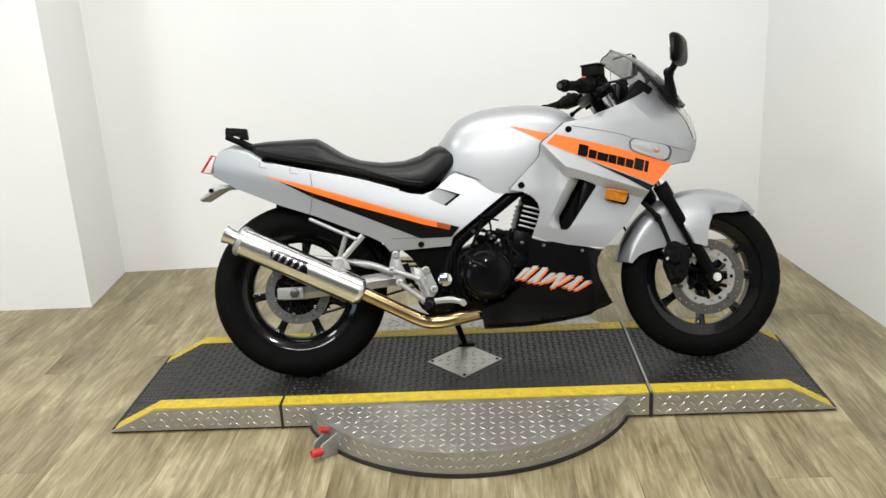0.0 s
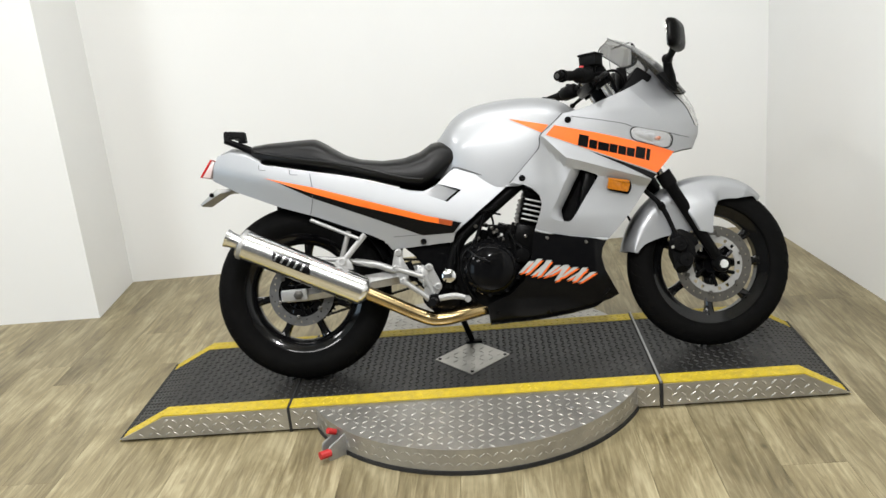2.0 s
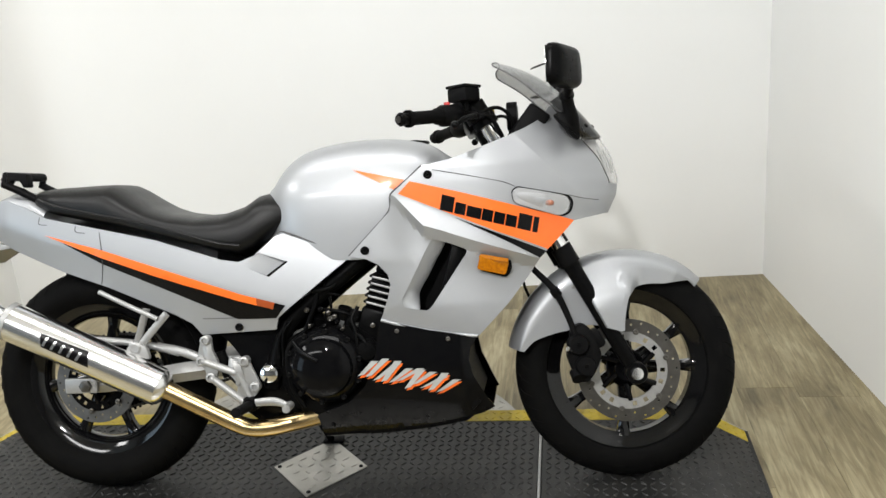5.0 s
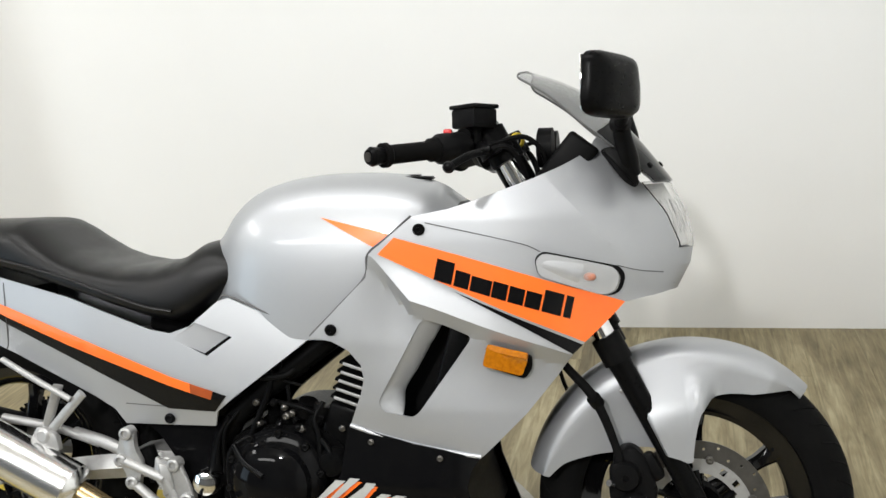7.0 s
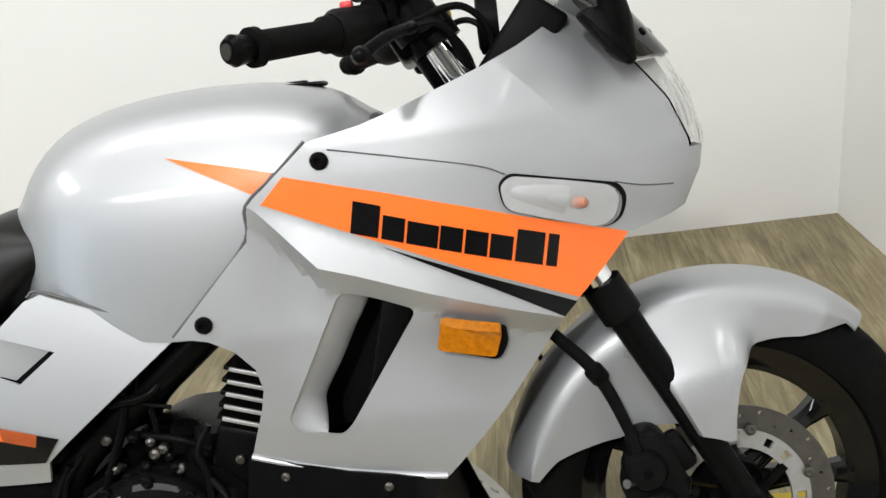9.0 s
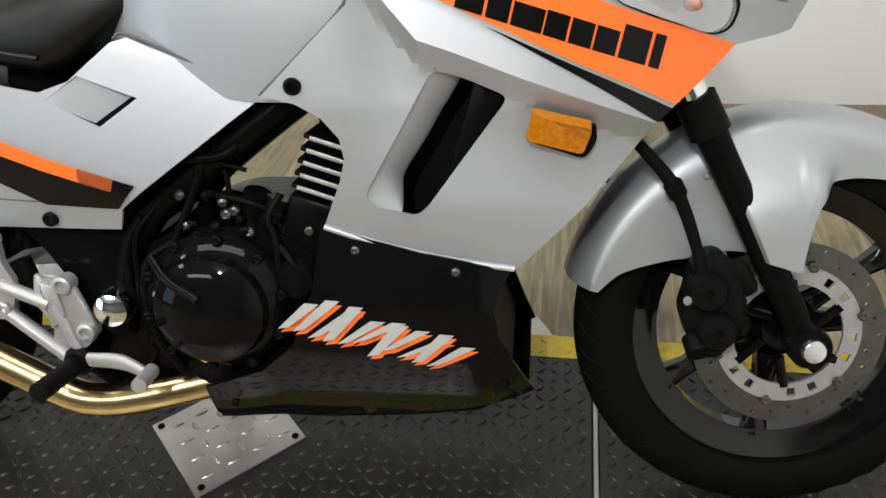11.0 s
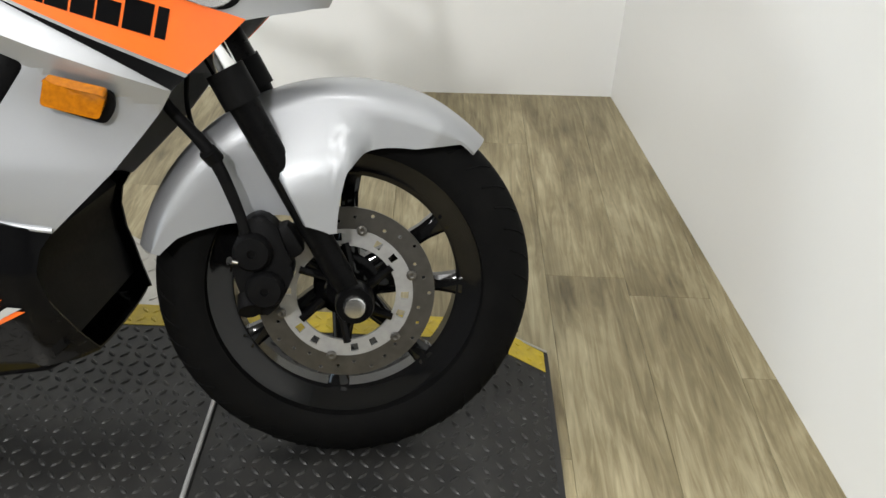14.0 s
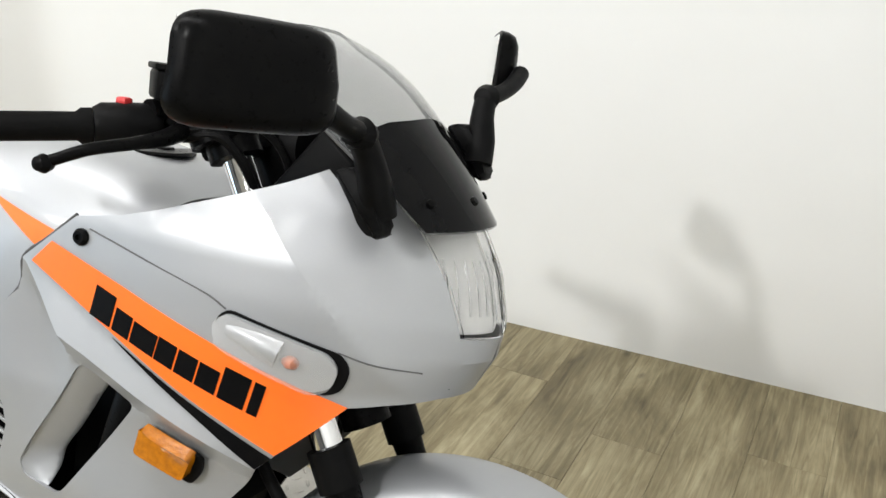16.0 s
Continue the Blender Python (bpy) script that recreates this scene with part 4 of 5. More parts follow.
for s in (-1, 1):
    lens = [N(90, 0.774), N(69, 0.777), N(64, 0.835), N(58, 0.891), N(90, 0.895)]
    part("headlight_lens", sheet(lens, fair, (), 0.012, 0.003, 0.001, s, far=WIDE[s]), CLEAR, bike, "clear ribbed headlight lens")
    part("headlight_bowl", sheet(lens, fair, (), 0.02, 0.002, -0.012, s, far=WIDE[s]), LENSBACK, bike, "bright headlight reflector")
    bm = bmesh.new()
    for k in range(6):
        pts = [fair(XC + nose(z) * radians(64 + k * 4), z)[0] + Vector((-0.004, 0, 0)) for z in (0.80, 0.83, 0.86)]
        tube([(p.x, p.y * -s * WIDE[s], p.z) for p in pts], 0.0016, 6, 3, bm)
    part("lens_ribs", bm, CLEAR, bike)["kind"] = "stuff"
part("headlight_shell", lathe([(0.005, 0), (0.05, 0.012), (0.078, 0.04), (0.080, 0.045)], 32, m=Matrix.Translation((1.24, 0, 0.832)) @ pose(0, 0, 0, 0, 0, -90)), SATIN, bike)


# windscreen
def screen(u, v):
    def at(y, t):
        cx = 1.345 - 0.243 * t
        cz = 0.893 + 0.205 * t + 0.040 * math.sin(math.pi * t)
        k = 5.0 - 1.5 * t
        return Vector((cx - k * y * y, y * 1.08, cz - 1.0 * y * y * (0.3 + t)))
    e = 0.004
    p = at(u, v)
    n = (at(u, v + e) - at(u, v - e)).cross(at(u - e, v) - at(u + e, v))
    n.normalize()
    return p, (n if n.x > 0 or n.z > 0 else -n)


SCREEN = [(-0.080, 0.0), (0.080, 0.0), (0.100, 0.18), (0.116, 0.36), (0.116, 0.55), (0.110, 0.75), (0.098, 0.90), (0.07, 0.985), (0.03, 1.0), (-0.03, 1.0), (-0.07, 0.985), (-0.098, 0.90), (-0.110, 0.75), (-0.116, 0.55), (-0.116, 0.36), (-0.100, 0.18)]
ws = part("windscreen", sheet(SCREEN, screen, (), 0.022, 0.003), SMOKE, bike, "light smoked plastic windscreen")
# black sheet laid on the screen, painting in the dark interior seen through it
lowdark = [(-0.079, 0.004), (0.079, 0.004), (0.099, 0.18), (0.108, 0.30), (0.06, 0.36), (0.0, 0.38), (-0.06, 0.36), (-0.108, 0.30), (-0.099, 0.18)]
part("screen_base", sheet(lowdark, screen, (), 0.022, 0.001, 0.0008), GLOSS, ws, "black sheet on the lower screen for the dark interior behind")
for y in (-0.062, 0.0, 0.062):
    p, n = screen(y, 0.09)
    part("screen_screw", lathe([(0.006, 0), (0.005, -0.003), (0, -0.004)], 12, m=Matrix.Translation(p) @ (n.to_track_quat("-Y", "Z").to_matrix().to_4x4())), SATIN, ws)
rim = [screen(u, v)[0] - screen(u, v)[1] * 0.0015 for u, v in SCREEN[2:]]
part("screen_edge", tube(rim, 0.0019, 8, 5), SEAM, ws, "dark rolled screen edge")
# instruments
part("instrument_panel", box(0.06, 0.17, 0.11, (1.165, 0.0, 0.925), 0.007, pose(0, 0, 0, 0, 38, 0), seg=3), MATTE, bike)
for y in (-0.045, 0.045):
    part("gauge", lathe([(0.036, 0.012), (0.036, -0.012), (0.032, -0.014), (0, -0.014)], 28, m=Matrix.Translation((1.128, y, 0.958)) @ pose(0, 0, 0, 0, 0, -90) @ pose(0, 0, 0, 0, 0, 0)), MATTE, bike)

# mirrors
for s in (-1, 1):
    off, drop = (0.0, -0.020) if s < 0 else (0.0, 0.030)
    S = lambda x, y, z: (x, s * (y + off), z + drop)
    foot = part("mirror_stem", tube([S(1.272, 0.112, 0.925), S(1.268, 0.120, 0.955), S(1.262, 0.128, 0.985), S(1.258, 0.140, 1.008)], [0.018, 0.018, 0.015, 0.014], 14), MATTE, bike, "black mirror stem")
    part("stem_foot", prism(rounded([(1.222, 0.968 + drop), (1.250, 0.975 + drop), (1.266, 0.958 + drop), (1.288, 0.912 + drop), (1.281, 0.902 + drop), (1.264, 0.912 + drop)], 0.01), s * (0.118 + off) - 0.015, s * (0.118 + off) + 0.013, 0.006), MATTE, foot)
    part("ball_joint", lathe([(0, -0.017), (0.012, -0.014), (0.018, 0), (0.012, 0.014), (0, 0.017)], 18, m=Matrix.Translation(S(1.258, 0.142, 1.010))), MATTE, foot)
    part("mirror_arm", tube([S(1.258, 0.142, 1.010), S(1.262, 0.180, 1.020), S(1.262, 0.215, 1.034), S(1.258, 0.245, 1.05)], [0.012, 0.011, 0.012, 0.012], 12), MATTE, foot)
    rings = []
    c = Vector((1.254, -0.290, 1.036) if s < 0 else (1.214, 0.286, 1.090))
    for dx, k in ((-0.016, 0.93), (-0.013, 1.0), (-0.003, 0.98), (0.007, 0.88), (0.013, 0.66), (0.016, 0.34)):
        ring = []
        for q in range(32):
            a = 2 * math.pi * q / 32
            cy, cz = math.cos(a), math.sin(a)
            y = 0.072 * k * math.copysign(abs(cy) ** 0.42, cy)
            z = 0.048 * k * math.copysign(abs(cz) ** 0.42, cz)
            ring.append((c.x + dx + 0.10 * (y * 0.0), c.y + y * (1 - 0.06 * (z > 0)), c.z + z))
        rings.append(ring)
    turn = Matrix.Translation(c) @ pose(0, 0, 0, 0, 0, 28 * s) @ Matrix.Translation(-c)
    bm = loft(rings)
    bmesh.ops.transform(bm, matrix=turn, verts=bm.verts)
    shell = part("mirror_shell", bm, SATIN, bike, "gloss black rear view mirror")
    bm = box(0.002, 0.124, 0.080, (c.x - 0.0175, c.y, c.z), 0.0008)
    bmesh.ops.transform(bm, matrix=turn, verts=bm.verts)
    part("mirror_glass", bm, MIRROR, shell, "mirror glass")

# ---- tank ----
def tank_ring(x, zt, zb, w):
    ring = []
    for k in range(33):
        a = math.pi * k / 32
        cy, sz = math.cos(a), math.sin(a)
        y = w * math.copysign(abs(cy) ** 0.62, cy)
        z = zb + (zt - zb) * abs(sz) ** 0.60
        # shoulder crease, the side drawn in beneath it
        y *= 1 - 0.10 * max(0, (0.80 - z) / 0.2) * 0.6
        ring.append((x, y, z))
    return ring


TANK = [(0.505, 0.792, 0.66, 0.085), (0.52, 0.825, 0.655, 0.105), (0.545, 0.860, 0.65, 0.122), (0.58, 0.890, 0.64, 0.136), (0.63, 0.910, 0.63, 0.146), (0.70, 0.921, 0.62, 0.153),
        (0.77, 0.924, 0.62, 0.155), (0.84, 0.921, 0.64, 0.152), (0.90, 0.910, 0.66, 0.145), (0.945, 0.888, 0.69, 0.135), (0.972, 0.856, 0.72, 0.118)]
xs = np.linspace(0.505, 0.972, 40)
cols = [np.interp(xs, [t[0] for t in TANK], [t[k] for t in TANK]) for k in (1, 2, 3)]
cols = [np.convolve(np.pad(c, 2, "edge"), np.ones(5) / 5, "valid") for c in cols]
tank = part("fuel_tank", loft([tank_ring(x, a, b, c) for x, a, b, c in zip(xs, *cols)]), SILVER, bike, "silver painted fuel tank", 50)


def tank_half(x, z):
    zt, zb, w = (float(np.interp(x, xs, c)) for c in cols)
    f = min(0.999, max(0.0, (z - zb) / (zt - zb)))
    sa = f ** (1 / 0.60)
    return w * math.sqrt(max(0.0, 1 - sa * sa)) ** 0.62 * (1 - 0.10 * max(0, (0.80 - z) / 0.2) * 0.6)


for s in (-1, 1):
    part("tank_stripe", sheet([(0.742, 0.842), (0.866, 0.811), (0.842, 0.787)], surface(tank_half), (), 0.014, 0.001, 0.0018, s), ORANGE, tank, "orange decal point")
cap = part("fuel_cap", lathe([(0.050, 0), (0.052, -0.003), (0.049, -0.006), (0.030, -0.007), (0.0, -0.007)], 40, m=Matrix.Translation((0.862, 0, 0.877)) @ pose(0, 0, 0, -90)), SATIN, bike, "black round fuel filler cap")
part("cap_flap", box(0.05, 0.02, 0.006, (0.862, 0, 0.884), 0.002), SATIN, cap)

# ---- seat ----
SEATS = [(-0.125, 0.800, 0.788, 0.050), (-0.112, 0.812, 0.780, 0.075), (-0.06, 0.816, 0.760, 0.098), (0.0, 0.816, 0.745, 0.112), (0.06, 0.817, 0.731, 0.122), (0.10, 0.816, 0.722, 0.128), (0.125, 0.802, 0.717, 0.130),
         (0.16, 0.776, 0.709, 0.132), (0.20, 0.750, 0.699, 0.134), (0.25, 0.731, 0.685, 0.137), (0.32, 0.720, 0.661, 0.140), (0.39, 0.723, 0.638, 0.142), (0.445, 0.740, 0.626, 0.140), (0.485, 0.766, 0.640, 0.138),
         (0.515, 0.770, 0.666, 0.132), (0.545, 0.757, 0.694, 0.124), (0.572, 0.742, 0.716, 0.112)]
rings = []
for x in np.linspace(-0.125, 0.572, 56):
    zt, zb, w = (float(np.interp(x, [q[0] for q in SEATS], [q[k] for q in SEATS])) for k in (1, 2, 3))
    zb -= 0.018
    ring = []
    for k in range(40):
        a = 2 * math.pi * k / 40
        cy, cz = math.cos(a), math.sin(a)
        y = w * math.copysign(abs(cy) ** 0.5, cy)
        zc = zb + (zt - zb) * 0.35
        z = zc + ((zt - zc) if cz > 0 else (zc - zb)) * math.copysign(abs(cz) ** 0.62, cz)
        ring.append((x, y * (1 - 0.16 * max(0, cz) ** 2), z))
    rings.append(ring)
seat = part("seat", loft(rings), SEAT, bike, "black vinyl dual seat", 60)
for s in (-1, 1):
    pts = [(x, s * (float(np.interp(x, [q[0] for q in SEATS], [q[3] for q in SEATS])) + 0.001), float(np.interp(x, [q[0] for q in SEATS], [q[2] for q in SEATS])) + 0.012) for x in np.linspace(-0.10, 0.45, 12)]
    part("seat_piping", tube(pts, 0.0035, 8, 4), SEAT, seat)


# ---- tail ----
def tail_half(x, z):
    base = float(np.interp(x, [-0.26, -0.18, -0.08, 0.1, 0.3, 0.5, 0.74], [0.078, 0.097, 0.114, 0.132, 0.148, 0.158, 0.160]))
    zc = 0.715 + (x + 0.07) * (0.505 - 0.715) / 0.63
    d = z - zc
    return base - (0.05 * d + 0.35 * d * d if d > 0 else 0.22 * -d)


TAIL = [(-0.222, 0.812), (-0.180, 0.820), (-0.12, 0.796), (-0.062, 0.765), (0.023, 0.745), (0.133, 0.719), (0.235, 0.694), (0.320, 0.665), (0.405, 0.636), (0.448, 0.629), (0.487, 0.643), (0.540, 0.689), (0.560, 0.695),
        (0.724, 0.628), (0.574, 0.512), (0.539, 0.483), (0.531, 0.454), (0.331, 0.444), (0.310, 0.474), (0.270, 0.497), (0.094, 0.576), (0.058, 0.589), (-0.027, 0.620), (-0.170, 0.685), (-0.249, 0.732), (-0.237, 0.781)]
SIDEVENT = [(0.455, 0.618), (0.498, 0.650), (0.571, 0.6235), (0.523, 0.588)]
tp = surface(tail_half)


def dent(u, v):
    """A shallow ramp in the side panel that sinks towards its slot."""
    p, n = tp(u, v)
    f = ((u - 0.4765) * 0.0705 - (v - 0.634) * 0.028) / 0.00575
    return p - n * (0.0004 + 0.015 * max(0.0, f)), n


for s in (-1, 1):
    tl = part("tail_panel", sheet(TAIL, tp, [SIDEVENT], 0.016, 0.004, 0, s), SILVER, bike, "silver painted tail and side panel", 35)
    part("tail_stripe", sheet([(-0.068, 0.722), (0.09, 0.676), (0.30, 0.602), (0.45, 0.548), (0.4898, 0.5366), (0.4898, 0.5186), (0.445, 0.531), (0.231, 0.602), (0.088, 0.656), (0.0, 0.694)], tp, (), 0.014, 0.001, 0.0016, s), ORANGE, tl, "orange decal stripe")
    part("tail_stripe_shadow", sheet([(-0.02, 0.701), (0.088, 0.6555), (0.231, 0.6015), (0.445, 0.5305), (0.530, 0.507), (0.535, 0.5230), (0.561, 0.5155), (0.535, 0.484), (0.435, 0.484), (0.264, 0.562), (0.088, 0.640)], tp, (), 0.014, 0.001, 0.0014, s), DECAL, tl, "black decal wedge")
    part("side_scoop", sheet(SIDEVENT, dent, (), 0.012, 0.002, 0, s), SILVER, tl, "shallow silver hollow in the side panel")
    # the slot's shade, put in as a black sliver on the hollow's deep edge
    part("side_vent", sheet([(0.573, 0.6235), (0.523, 0.586), (0.514, 0.592), (0.561, 0.627)], dent, (), 0.01, 0.001, 0.0015, s), DECAL, tl, "black sliver painting the shade in the side panel slot")
    part("stripe_tip", sheet([(0.490, 0.5365), (0.535, 0.5235), (0.530, 0.5075), (0.490, 0.5185)], tp, (), 0.012, 0.001, 0.0016, s), ORANGE_F, tl, "orange stripe fading into black")
    for line in ([(0.085, 0.722), (0.090, 0.66), (0.078, 0.60), (0.070, 0.585)], [(-0.08, 0.770), (-0.082, 0.752), (-0.060, 0.748)], [(0.02, 0.742), (0.02, 0.727), (0.045, 0.722)], [(0.34, 0.487), (0.44, 0.487), (0.535, 0.487)]):
        part("panel_line", tube([(p.x, (p.y - 0.0002) * -s, p.z) for p in (tp(x, z)[0] for x, z in line)], 0.0010, 6, 4), SEAM, tl)
    for x, z in ((0.435, 0.463),):
        p = tp(x, z)[0]
        part("panel_bolt", lathe([(0.010, 0.004), (0.010, -0.005), (0.007, -0.008), (0, -0.006)], 14, m=Matrix.Translation((p.x, p.y * -s, p.z)) @ (pose(0, 0, 0) if s < 0 else pose(0, 0, 0, 180))), SATIN, tl)
    part("panel_gap", tube([(p.x, (p.y - 0.001) * -s, p.z + 0.002) for p in (tp(x, z)[0] for x, z in ((0.545, 0.692), (0.562, 0.697), (0.64, 0.664), (0.725, 0.630)))], 0.002, 6, 4), SEAM, tl)
# tail top and rear lamp
rings = []
for x, zt, w in ((-0.245, 0.785, 0.070), (-0.22, 0.812, 0.076), (-0.18, 0.826, 0.084), (-0.13, 0.812, 0.090), (-0.08, 0.780, 0.095)):
    rings.append([(x, w * math.cos(a), zt - 0.045 + 0.045 * abs(math.sin(a)) ** 0.5) for a in np.linspace(0, math.pi, 17)])
part("tail_top", loft(rings), SILVER, bike, "silver tail hump", 50)
light = part("tail_light", prism([(-0.255, 0.742), (-0.283, 0.7465), (-0.247, 0.800), (-0.238, 0.796)], -0.072, 0.072, 0.003), LAMPBODY, bike, "pale tail light with a red lens edge")
part("red_lens", prism([(-0.284, 0.7455), (-0.290, 0.7475), (-0.251, 0.806), (-0.246, 0.803)], -0.074, 0.074, 0.0015), RED, light)
part("tail_filler", prism([(-0.25, 0.735), (-0.235, 0.79), (-0.12, 0.76), (0.05, 0.70), (0.05, 0.60), (-0.16, 0.69)], -0.066, 0.066, 0.004), MATTE, bike)
# grab handle
gp = [(-0.112, -0.060, 0.800), (-0.150, -0.072, 0.826), (-0.192, -0.074, 0.846), (-0.188, -0.070, 0.868), (-0.178, 0.070, 0.868), (-0.186, 0.074, 0.846), (-0.150, 0.072, 0.826), (-0.112, 0.060, 0.800)]
part("grab_rail", tube(gp, 0.0105, 10, straight=True, flat=1.3), MATTE, bike, "black passenger grab rail")
part("rail_end", prism(rounded([(-0.20, 0.862), (-0.180, 0.878), (-0.128, 0.872), (-0.124, 0.835), (-0.140, 0.835), (-0.145, 0.858), (-0.175, 0.860), (-0.185, 0.835)], 0.005), -0.080, -0.055, 0.003), MATTE, bike)
# number plate holder
part("plate_holder", prism([(-0.305, 0.655), (-0.298, 0.648), (-0.235, 0.690), (-0.20, 0.688), (-0.19, 0.70), (-0.245, 0.705)], -0.055, 0.055, 0.003), CAST, bike, "bent metal number plate bracket")
part("holder_bolt", tube([(-0.262, -0.06, 0.684), (-0.262, -0.05, 0.684)], 0.008, 10, straight=True), SATIN, bike)

# rear inner fender
rings = []
for a in np.linspace(20, 98, 24):
    rad, ca, sa = 0.338, math.cos(radians(a)), math.sin(radians(a))
    rings.append([((rad - 0.02 * (abs(y) / 0.07) ** 3) * ca, y, RZ + (rad - 0.02 * (abs(y) / 0.07) ** 3) * sa) for y in np.linspace(-0.075, 0.075, 11)])
bm = loft(rings, False, close=False)
bmesh.ops.recalc_face_normals(bm, faces=bm.faces)
bmesh.ops.solidify(bm, geom=bm.faces[:], thickness=0.004)
part("inner_fender", bm, MATTE, bike, "black plastic inner fender")

# ---- frame, engine, exhaust ----
for s in (-1, 1):
    part("frame_rail", tube([(0.95, s * 0.07, 0.78), (0.80, s * 0.105, 0.66), (0.62, s * 0.112, 0.52), (0.54, s * 0.112, 0.44), (0.50, s * 0.115, 0.30)], 0.021, 14, 6), SATIN, bike)
    part("sub_frame", tube([(0.60, s * 0.10, 0.50), (0.40, s * 0.105, 0.47), (0.25, s * 0.10, 0.51), (0.05, s * 0.085, 0.61), (-0.15, s * 0.06, 0.69)], 0.013, 12, 6), SATIN, bike)
    part("silver_brace", tube([(0.225, s * 0.135, 0.492), (0.15, s * 0.135, 0.530), (0.075, s * 0.130, 0.568)], 0.006, 10, 4), CAST, bike)
part("frame_plate", prism(rounded([(0.36, 0.455), (0.535, 0.450), (0.56, 0.40), (0.55, 0.25), (0.47, 0.20), (0.41, 0.26), (0.44, 0.36), (0.40, 0.42)], 0.02), -0.115, 0.115, 0.012), GLOSS, bike, "gloss black pivot plate")
part("battery_box", prism(rounded([(0.30, 0.62), (0.56, 0.62), (0.60, 0.52), (0.56, 0.46), (0.34, 0.46), (0.27, 0.50)], 0.02), -0.105, 0.105, 0.01), SATIN, bike)
part("seat_base", prism(rounded([(0.38, 0.70), (0.47, 0.74), (0.60, 0.74), (0.62, 0.66), (0.54, 0.60), (0.36, 0.62)], 0.02), -0.085, 0.085, 0.01), MATTE, bike)
part("airbox", prism(rounded([(0.57, 0.66), (0.78, 0.66), (0.74, 0.60), (0.64, 0.575), (0.585, 0.53)], 0.015), -0.10, 0.10, 0.01), SATIN, bike)

eng = part("engine", prism(rounded([(0.53, 0.415), (0.60, 0.452), (0.72, 0.455), (0.79, 0.40), (0.80, 0.30), (0.74, 0.235), (0.58, 0.225), (0.53, 0.28)], 0.03, 4), -0.125, 0.125, 0.015), SATIN, bike, "black twin cylinder engine")
CC = Vector((0.645, -0.12, 0.356))
part("clutch_cover", lathe([(0.094, 0.0), (0.094, -0.02), (0.088, -0.030), (0.074, -0.040), (0.070, -0.052), (0.055, -0.061), (0.03, -0.065), (0, -0.066)], 48, m=Matrix.Translation(CC)), GLOSS, eng, "gloss black domed clutch cover", 30)
part("cover_rib", tube([(0.575, -0.165, 0.425), (0.600, -0.178, 0.400), (0.640, -0.186, 0.378)], 0.006, 10, 4), GLOSS, eng)
part("water_pump", lathe([(0.028, 0), (0.028, -0.02), (0.022, -0.028), (0.010, -0.030), (0, -0.030)], 28, m=Matrix.Translation((0.750, -0.12, 0.390))), SATIN, eng)
for k in range(10):
    a = 2 * math.pi * k / 10 + 0.2
    part("cover_bolt", lathe([(0.007, 0.0), (0.007, -0.006), (0.0045, -0.008), (0, -0.006)], 10, m=Matrix.Translation((CC.x + 0.090 * math.cos(a), -0.148, CC.z + 0.090 * math.sin(a)))), SATIN, eng)
# slanted cylinders and head with cooling fins
SL = Matrix.Translation((0.765, 0, 0.435)) @ pose(0, 0, 0, 0, 17, 0)
cyl = part("cylinder_block", box(0.085, 0.24, 0.10, (0, 0, 0.005), 0.008, bm=None), SATIN, bike, "black cylinder block", m=SL)
head = part("cylinder_head", box(0.075, 0.22, 0.085, (0, 0, 0.098), 0.006), SATIN, bike, "cylinder head with bright cooling fins", m=SL)
for k in range(5):
    part("fin", box(0.088, 0.262, 0.0065, (0.004, 0, 0.070 + 0.0165 * k), 0.002), SATIN, head)
    part("fin_edge", box(0.076, 0.004, 0.0055, (0.006, -0.132, 0.070 + 0.0165 * k), 0.0012), CAST, head, "bright machined fin edge")
part("head_cover", box(0.07, 0.20, 0.03, (0, 0, 0.155), 0.01), SATIN, head)
part("cylinder_bolt", lathe([(0.006, 0), (0.006, -0.004), (0, -0.006)], 10, m=Matrix.Translation((-0.005, -0.121, 0.015))), STEEL, cyl)
# carburettor clutter, hoses and cables
random.seed(11)
for k, (x, z, r) in enumerate(((0.655, 0.470, 0.020), (0.688, 0.482, 0.018), (0.715, 0.475, 0.016), (0.625, 0.462, 0.016), (0.70, 0.455, 0.014))):
    part("carburettor_boss", tube([(x, -0.10 - 0.008 * (k % 3), z - 0.012), (x + 0.01, -0.112, z + 0.016)], r, 14, straight=True), SATIN, eng)
for pts, r in (([(0.600, -0.12, 0.62), (0.635, -0.13, 0.55), (0.61, -0.135, 0.47), (0.575, -0.13, 0.40)], 0.006), ([(0.63, -0.10, 0.60), (0.662, -0.12, 0.52), (0.66, -0.12, 0.47)], 0.0035),
               ([(0.70, -0.10, 0.60), (0.672, -0.13, 0.555), (0.62, -0.135, 0.545)], 0.007), ([(0.73, -0.12, 0.50), (0.716, -0.13, 0.47), (0.725, -0.135, 0.44), (0.728, -0.14, 0.40)], 0.005),
               ([(0.60, -0.13, 0.44), (0.555, -0.14, 0.40), (0.56, -0.14, 0.31), (0.585, -0.13, 0.25)], 0.007), ([(0.57, -0.13, 0.48), (0.545, -0.14, 0.44), (0.54, -0.135, 0.36)], 0.004),
               ([(0.62, -0.12, 0.50), (0.69, -0.13, 0.49), (0.73, -0.125, 0.47)], 0.0045), ([(0.655, -0.125, 0.585), (0.655, -0.13, 0.545), (0.69, -0.125, 0.53)], 0.003), ([(0.553, -0.135, 0.47), (0.535, -0.142, 0.43), (0.53, -0.14, 0.38)], 0.0045),
               ([(0.72, -0.13, 0.44), (0.75, -0.145, 0.41), (0.745, -0.14, 0.37)], 0.005)):
    part("hose", tube(pts, r, 10, 8), SATIN, bike)
